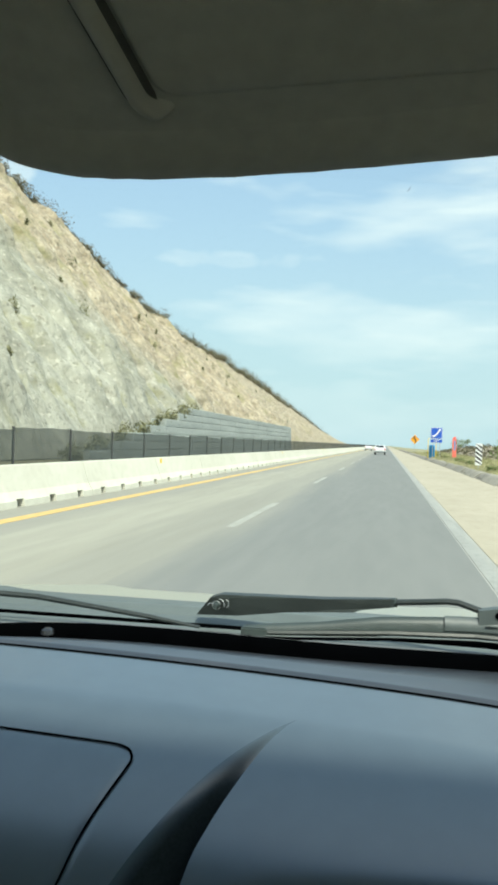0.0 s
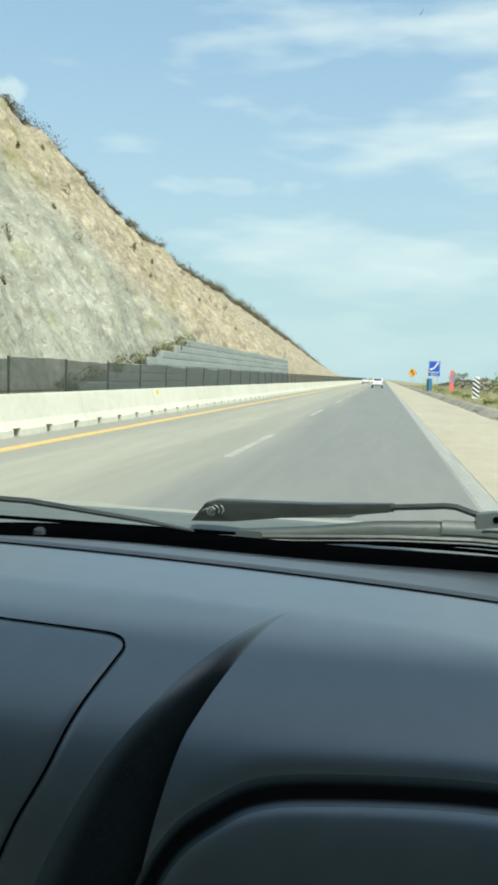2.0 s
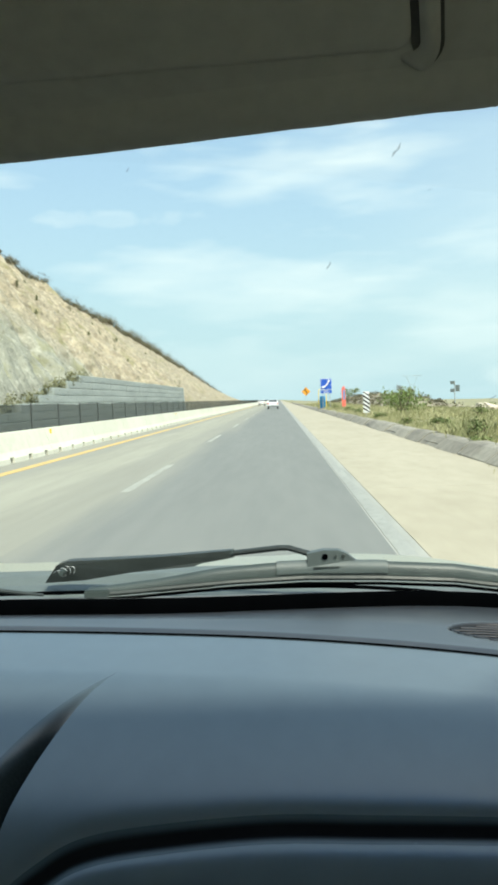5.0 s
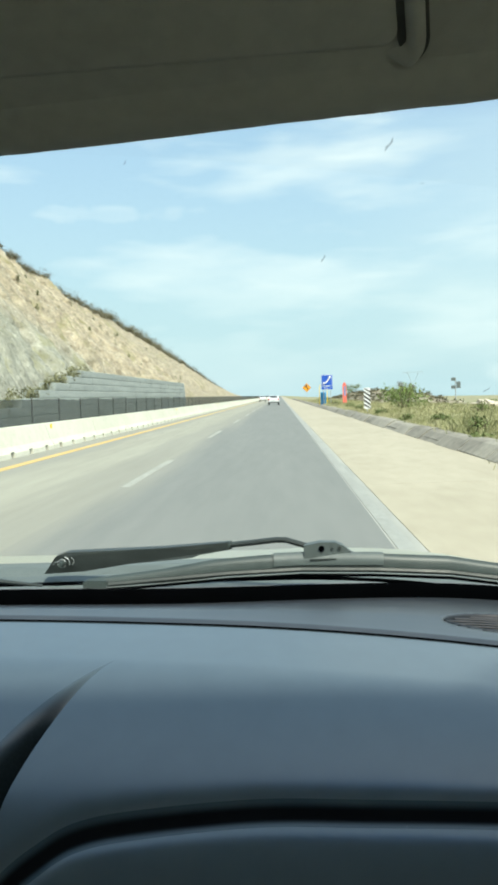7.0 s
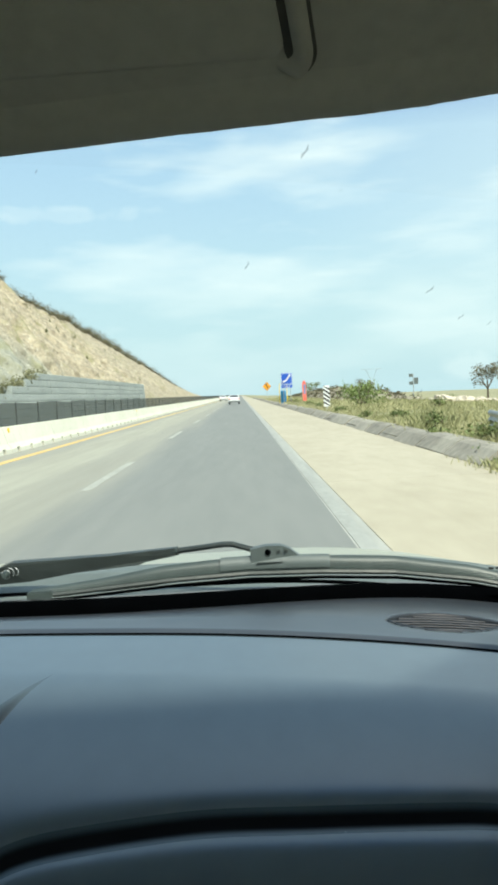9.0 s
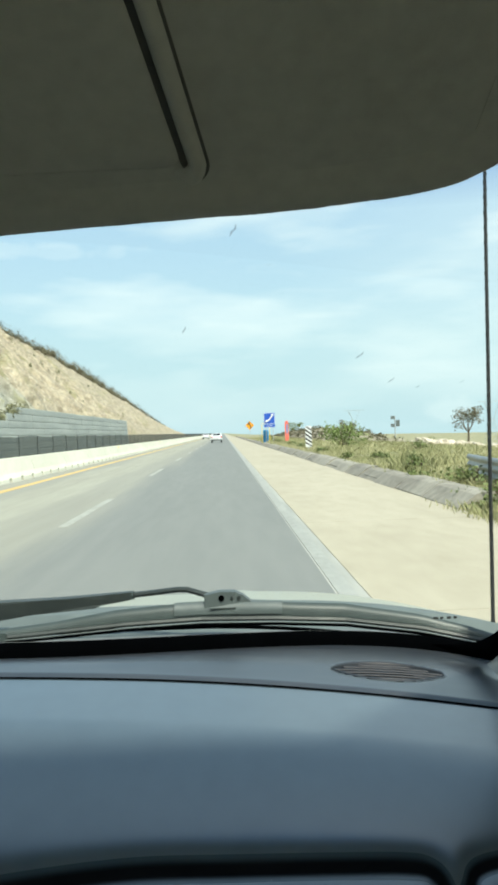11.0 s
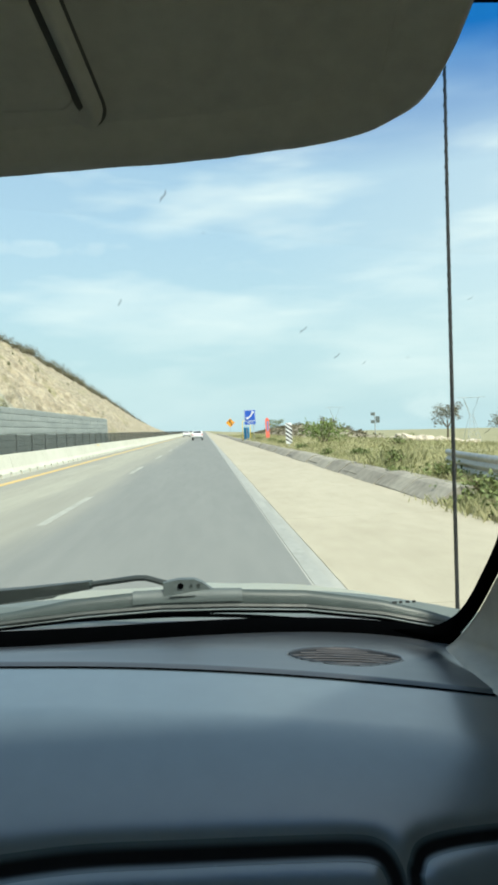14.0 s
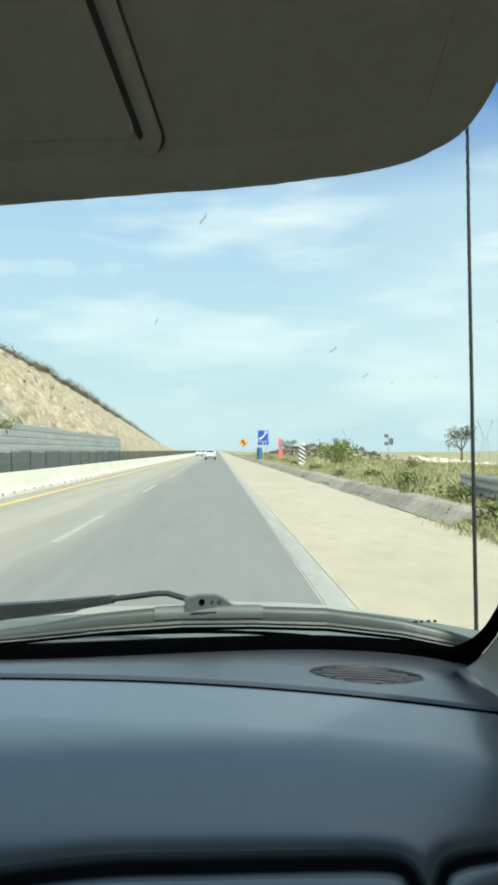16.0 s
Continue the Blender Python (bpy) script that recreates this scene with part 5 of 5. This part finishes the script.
def phone_sign(x, y):
    g = ground_height(x, y)
    ob = thing("road_sign", (x, y, g))
    pole(ob, x + 0.38, y, g - 0.1, 3.35)
    pole(ob, x - 0.38, y, g - 0.1, 3.35)
    b = part("sign_board", Shape().box(x - 0.6, x + 0.6, y - 0.05, y - 0.03, 2.30, 3.5, 0.008), M_BLUE, ob, "blue square board")
    part("white_border", Shape().prism(rounded(x - 0.57, x + 0.57, 2.33, 3.47, 0.06), "y", y - 0.052, y - 0.0505), M_SIGN_WHITE, b)
    part("blue_field", Shape().prism(rounded(x - 0.545, x + 0.545, 2.355, 3.445, 0.05), "y", y - 0.056, y - 0.0525), M_BLUE, b)
    arc = [(x - 0.36 + 0.68 * k, y - 0.062, 2.58 + 0.68 * k**1.9) for k in np.linspace(0, 1, 10)]
    hs = Shape().tube(arc, 0.075, 8)
    hs.tube([(x - 0.42, y - 0.062, 2.66), (x - 0.24, y - 0.062, 2.52)], 0.10, 8)
    hs.tube([(x + 0.22, y - 0.062, 3.32), (x + 0.40, y - 0.062, 3.18)], 0.10, 8)
    part("handset_symbol", hs, M_SIGN_WHITE, b, "white telephone handset symbol")
    p = part("name_plate", Shape().box(x - 0.6, x + 0.6, y - 0.05, y - 0.03, 1.92, 2.24, 0.006), M_BLUE, ob, "blue plate reading SOS")
    c = bpy.data.curves.new("sos_text", "FONT")
    c.body, c.size, c.extrude, c.align_x, c.space_character = "SOS", 0.30, 0.003, "CENTER", 1.35
    tx = new("lettering", c)
    tx.data.materials.append(M_SIGN_WHITE)
    tx.parent = p
    tx.matrix_parent_inverse = Matrix.Identity(4)
    tx.matrix_basis = pose(x, y - 0.055, 1.975, 90, 0, 0)
    return tagged(ob, "blue emergency telephone sign reading SOS beside the road", "road sign")


SX, SY = 5.2, 84.0
phone_sign(SX, SY)
g = ground_height(SX - 0.35, SY + 1.5)
booth = thing("emergency_phone", (SX - 0.35, SY + 1.5, g))
part("cabinet", Shape().tube([(SX - 0.35, SY + 1.5, g), (SX - 0.35, SY + 1.5, g + 1.55), (SX - 0.35, SY + 1.5, g + 1.6)], [0.3, 0.3, 0.24], 16), M_CYAN, booth, "bright blue phone cabinet")
for s in (-0.42, 0.42):
    part("guard_rail_hoop", Shape().tube([(SX - 0.35 + s, SY + 1.4, g), (SX - 0.35 + s, SY + 1.4, g + 2.2), (SX - 0.35 + s * 0.8, SY + 1.4, g + 2.35), (SX - 0.35, SY + 1.4, g + 2.36)], 0.035, 6), M_YELLOW, booth, "yellow guard hoop")
tagged(booth, "bright blue emergency phone with a yellow hoop", "phone")
TX = SX + 1.9
g = ground_height(TX, SY)
totem = thing("marker_panel", (TX, SY, g))
part("panel", Shape().prism([(TX - 0.22, g), (TX + 0.18, g), (TX + 0.16, 2.35), (TX + 0.05, 2.62), (TX - 0.15, 2.55), (TX - 0.24, 2.3)], "y", SY - 0.05, SY + 0.05), M_RED, totem, "coral-red tall panel")
part("window_strip", Shape().prism(rounded(TX - 0.07, TX + 0.07, 1.15, 2.2, 0.05), "y", SY - 0.07, SY - 0.052), M_CYAN, totem, "blue-grey strip")
tagged(totem, "tall coral-red marker panel with a blue strip", "marker")


def diamond(x, y):
    g = ground_height(x, y)
    ob = thing("warning_sign", (x, y, g))
    pole(ob, x, y, g - 0.1, 3.4)
    b = part("sign_board", Shape().prism([(x, 1.92), (x + 0.86, 2.78), (x, 3.64), (x - 0.86, 2.78)], "y", y - 0.06, y - 0.036), M_ORANGE, ob, "orange diamond board")
    part("border", Shape().prism([(x, 2.0), (x + 0.78, 2.78), (x, 3.56), (x - 0.78, 2.78)], "y", y - 0.064, y - 0.061), M_SIGN_BLACK, b)
    part("field", Shape().prism([(x, 2.05), (x + 0.73, 2.78), (x, 3.51), (x - 0.73, 2.78)], "y", y - 0.069, y - 0.0645), M_ORANGE, b)
    part("arrow_symbol", Shape().tube([(x + 0.18, y - 0.08, 2.35), (x + 0.18, y - 0.08, 2.75), (x - 0.1, y - 0.08, 2.95), (x - 0.12, y - 0.08, 3.2)], 0.1, 6).tube([(x - 0.12, y - 0.08, 3.15), (x - 0.12, y - 0.08, 3.38)], [0.24, 0.01], 6), M_SIGN_BLACK, b, "black bent arrow")
    return tagged(ob, "orange diamond warning sign with a black arrow", "road sign")


diamond(5.3, 150)


def chevron(x, y):
    g = ground_height(x, y)
    ob = thing("hazard_marker", (x, y, g))
    pole(ob, x, y, g - 0.05, 0.6, 0.03)
    part("board", Shape().box(x - 0.18, x + 0.18, y - 0.04, y - 0.02, 0.5, 1.7, 0.006), M_SIGN_WHITE, ob, "white board")
    for k in range(-1, 6):
        z = 0.44 + 0.24 * k
        left, right = (z + 0.26, z + 0.38), (z, z + 0.12)
        low, high = [min(1.695, max(0.505, q)) for q in (left[0], right[0])], [min(1.695, max(0.505, q)) for q in (left[1], right[1])]
        if high[0] - low[0] > 0.01 and high[1] - low[1] > 0.01:
            part("stripe", Shape().prism([(x - 0.175, low[0]), (x + 0.175, low[1]), (x + 0.175, high[1]), (x - 0.175, high[0])], "y", y - 0.046, y - 0.041), M_SIGN_BLACK, ob, "black slanted stripe")
    return tagged(ob, "black and white striped hazard marker at the verge", "marker")


chevron(5.0, 44)


# ---- guard rail beside the shoulder ----
rail = tagged(thing("guard_rail", (5.3, 8, 0)), "galvanised steel guard rail on short posts", "guard rail")
wave = [(0.0, 0.30), (0.05, 0.335), (0.05, 0.39), (0.0, 0.43), (0.0, 0.47), (0.05, 0.505), (0.05, 0.56), (0.0, 0.60), (0.0, 0.63), (0.05, 0.665), (0.05, 0.73), (0.0, 0.77)]


def rail_x(y):
    """The rail bends away from the road towards its end."""
    return 5.32 + 0.012 * max(0.0, y - 11.0) ** 2


for k in range(6):
    y0 = -6 + 4.0 * k
    ys = np.linspace(y0, y0 + 4.08, 7)
    lap = 0.004 * (k % 2)
    part("rail_beam", Shape().grid([[(rail_x(y) - u + lap, y, z) for u, z in wave] for y in ys]).grid([[(rail_x(y) - u + lap + 0.004, y, z) for u, z in wave] for y in ys]), M_STEEL, rail, smooth=True)
    for yy in (y0 + 0.1, y0 + 2.1):
        x = rail_x(yy)
        part("rail_post", Shape().box(x + 0.02, x + 0.14, yy - 0.06, yy + 0.06, -0.1, 0.74, 0.01), M_STEEL, rail)


# ---- trees, stones, masts far off ----
def tree(x, y, height, spread, seed, mat=M_SCRUB):
    g = ground_height(x, y)
    r = np.random.default_rng(seed)
    ob = thing("tree", (x, y, g))
    t = Shape().tube([(x, y, g - 0.2), (x + 0.1, y, g + height * 0.3), (x + 0.05, y, g + height * 0.55)], [0.2, 0.15, 0.09], 8)
    crown = Shape()
    for k in range(9):
        a = k * 2.4 + float(r.random())
        tip = (x + spread * 0.6 * math.cos(a) * (0.5 + float(r.random()) * 0.6), y + spread * 0.6 * math.sin(a), g + height * (0.55 + 0.4 * float(r.random())))
        t.tube([(x + 0.05, y, g + height * 0.35), ((x + tip[0]) / 2, (y + tip[1]) / 2, g + height * 0.5), tip], [0.08, 0.05, 0.02], 5)
        leaf_cloud(crown, tip, (spread * 0.36, spread * 0.36, height * 0.16), 120, 0.3, seed * 20 + k)
    part("trunk", t, M_BARK, ob)
    part("crown", crown, mat, ob)
    return tagged(ob, "sparse dusty tree standing in dry grassland", "tree")


tree(38, 118, 6.2, 3.4, 3)
tree(60, 150, 6.0, 4.0, 4)
tree(31, 190, 5.0, 3.0, 5)
tree(95, 230, 8.0, 5.0, 6)
tree(24, 260, 5.0, 3.5, 7, M_LEAF)
tree(44, 82, 4.6, 2.6, 8, M_LEAF)

for i, (x, y, n) in enumerate([(16.5, 54, 34), (24, 100, 14)]):
    s, r = Shape(), np.random.default_rng(70 + i)
    for k in range(n):
        c = Vector((x + 1.5 * float(r.normal()), y + 1.6 * float(r.normal()), 0))
        c.z = ground_height(c.x, c.y) + 0.15
        bm = bmesh.new()
        bmesh.ops.create_icosphere(bm, subdivisions=2, radius=0.3 + 0.35 * float(r.random()))
        for v in bm.verts:
            v.co *= 0.75 + 0.5 * noise.noise(v.co * 2.3 + Vector((k, i, 0)))
            v.co.z *= 0.7
        bmesh.ops.translate(bm, verts=bm.verts[:], vec=c)
        s.take(bm)
    tagged(part("stone_heap", s, M_STONE), "heap of pale tan boulders in the grass", "stones", kind="stuff")

for x, y, h in ((19, 84, 3.0),):
    g = ground_height(x, y)
    ob = thing("signpost", (x, y, g))
    pole(ob, x, y, g - 0.1, g + h, 0.05)
    for k, (ox, oz) in enumerate([(-0.25, 0.0), (0.3, -0.45), (-0.25, -0.85), (0.3, -0.8)]):
        part("plate", Shape().box(x + ox - 0.22, x + ox + 0.22, y - 0.09, y - 0.06, g + h + oz - 0.35, g + h + oz, 0.01), M_COWL, ob, "dark square plate")
    tagged(ob, "thin post carrying small dark square plates", "post")


def pylon(x, y, h, w):
    g = ground_height(x, y)
    ob = thing("power_pylon", (x, y, g))
    s = Shape()
    for a in (-1, 1):
        for b in (-1, 1):
            s.tube([(x + a * w, y + b * w, g), (x + a * w * 0.2, y + b * w * 0.2, g + h * 0.55), (x + a * w * 1.1, y + b * 0.2, g + h * 0.9)], 0.13, 4)
    s.tube([(x - w * 2.0, y, g + h * 0.9), (x + w * 2.0, y, g + h * 0.9)], 0.13, 4)
    for k in range(6):
        z = g + h * 0.09 * k
        q = w * (1 - 0.8 * k / 6)
        s.tube([(x - q, y - q, z), (x + q * 0.9, y - q * 0.9, z + h * 0.09)], 0.08, 4)
        s.tube([(x + q, y - q, z), (x - q * 0.9, y - q * 0.9, z + h * 0.09)], 0.08, 4)
    part("lattice", s, M_STEEL, ob)
    return tagged(ob, "hazy steel lattice power pylon on the plain", "pylon")


pylon(170, 480, 31, 4.5)
pylon(120, 700, 30, 4.5)
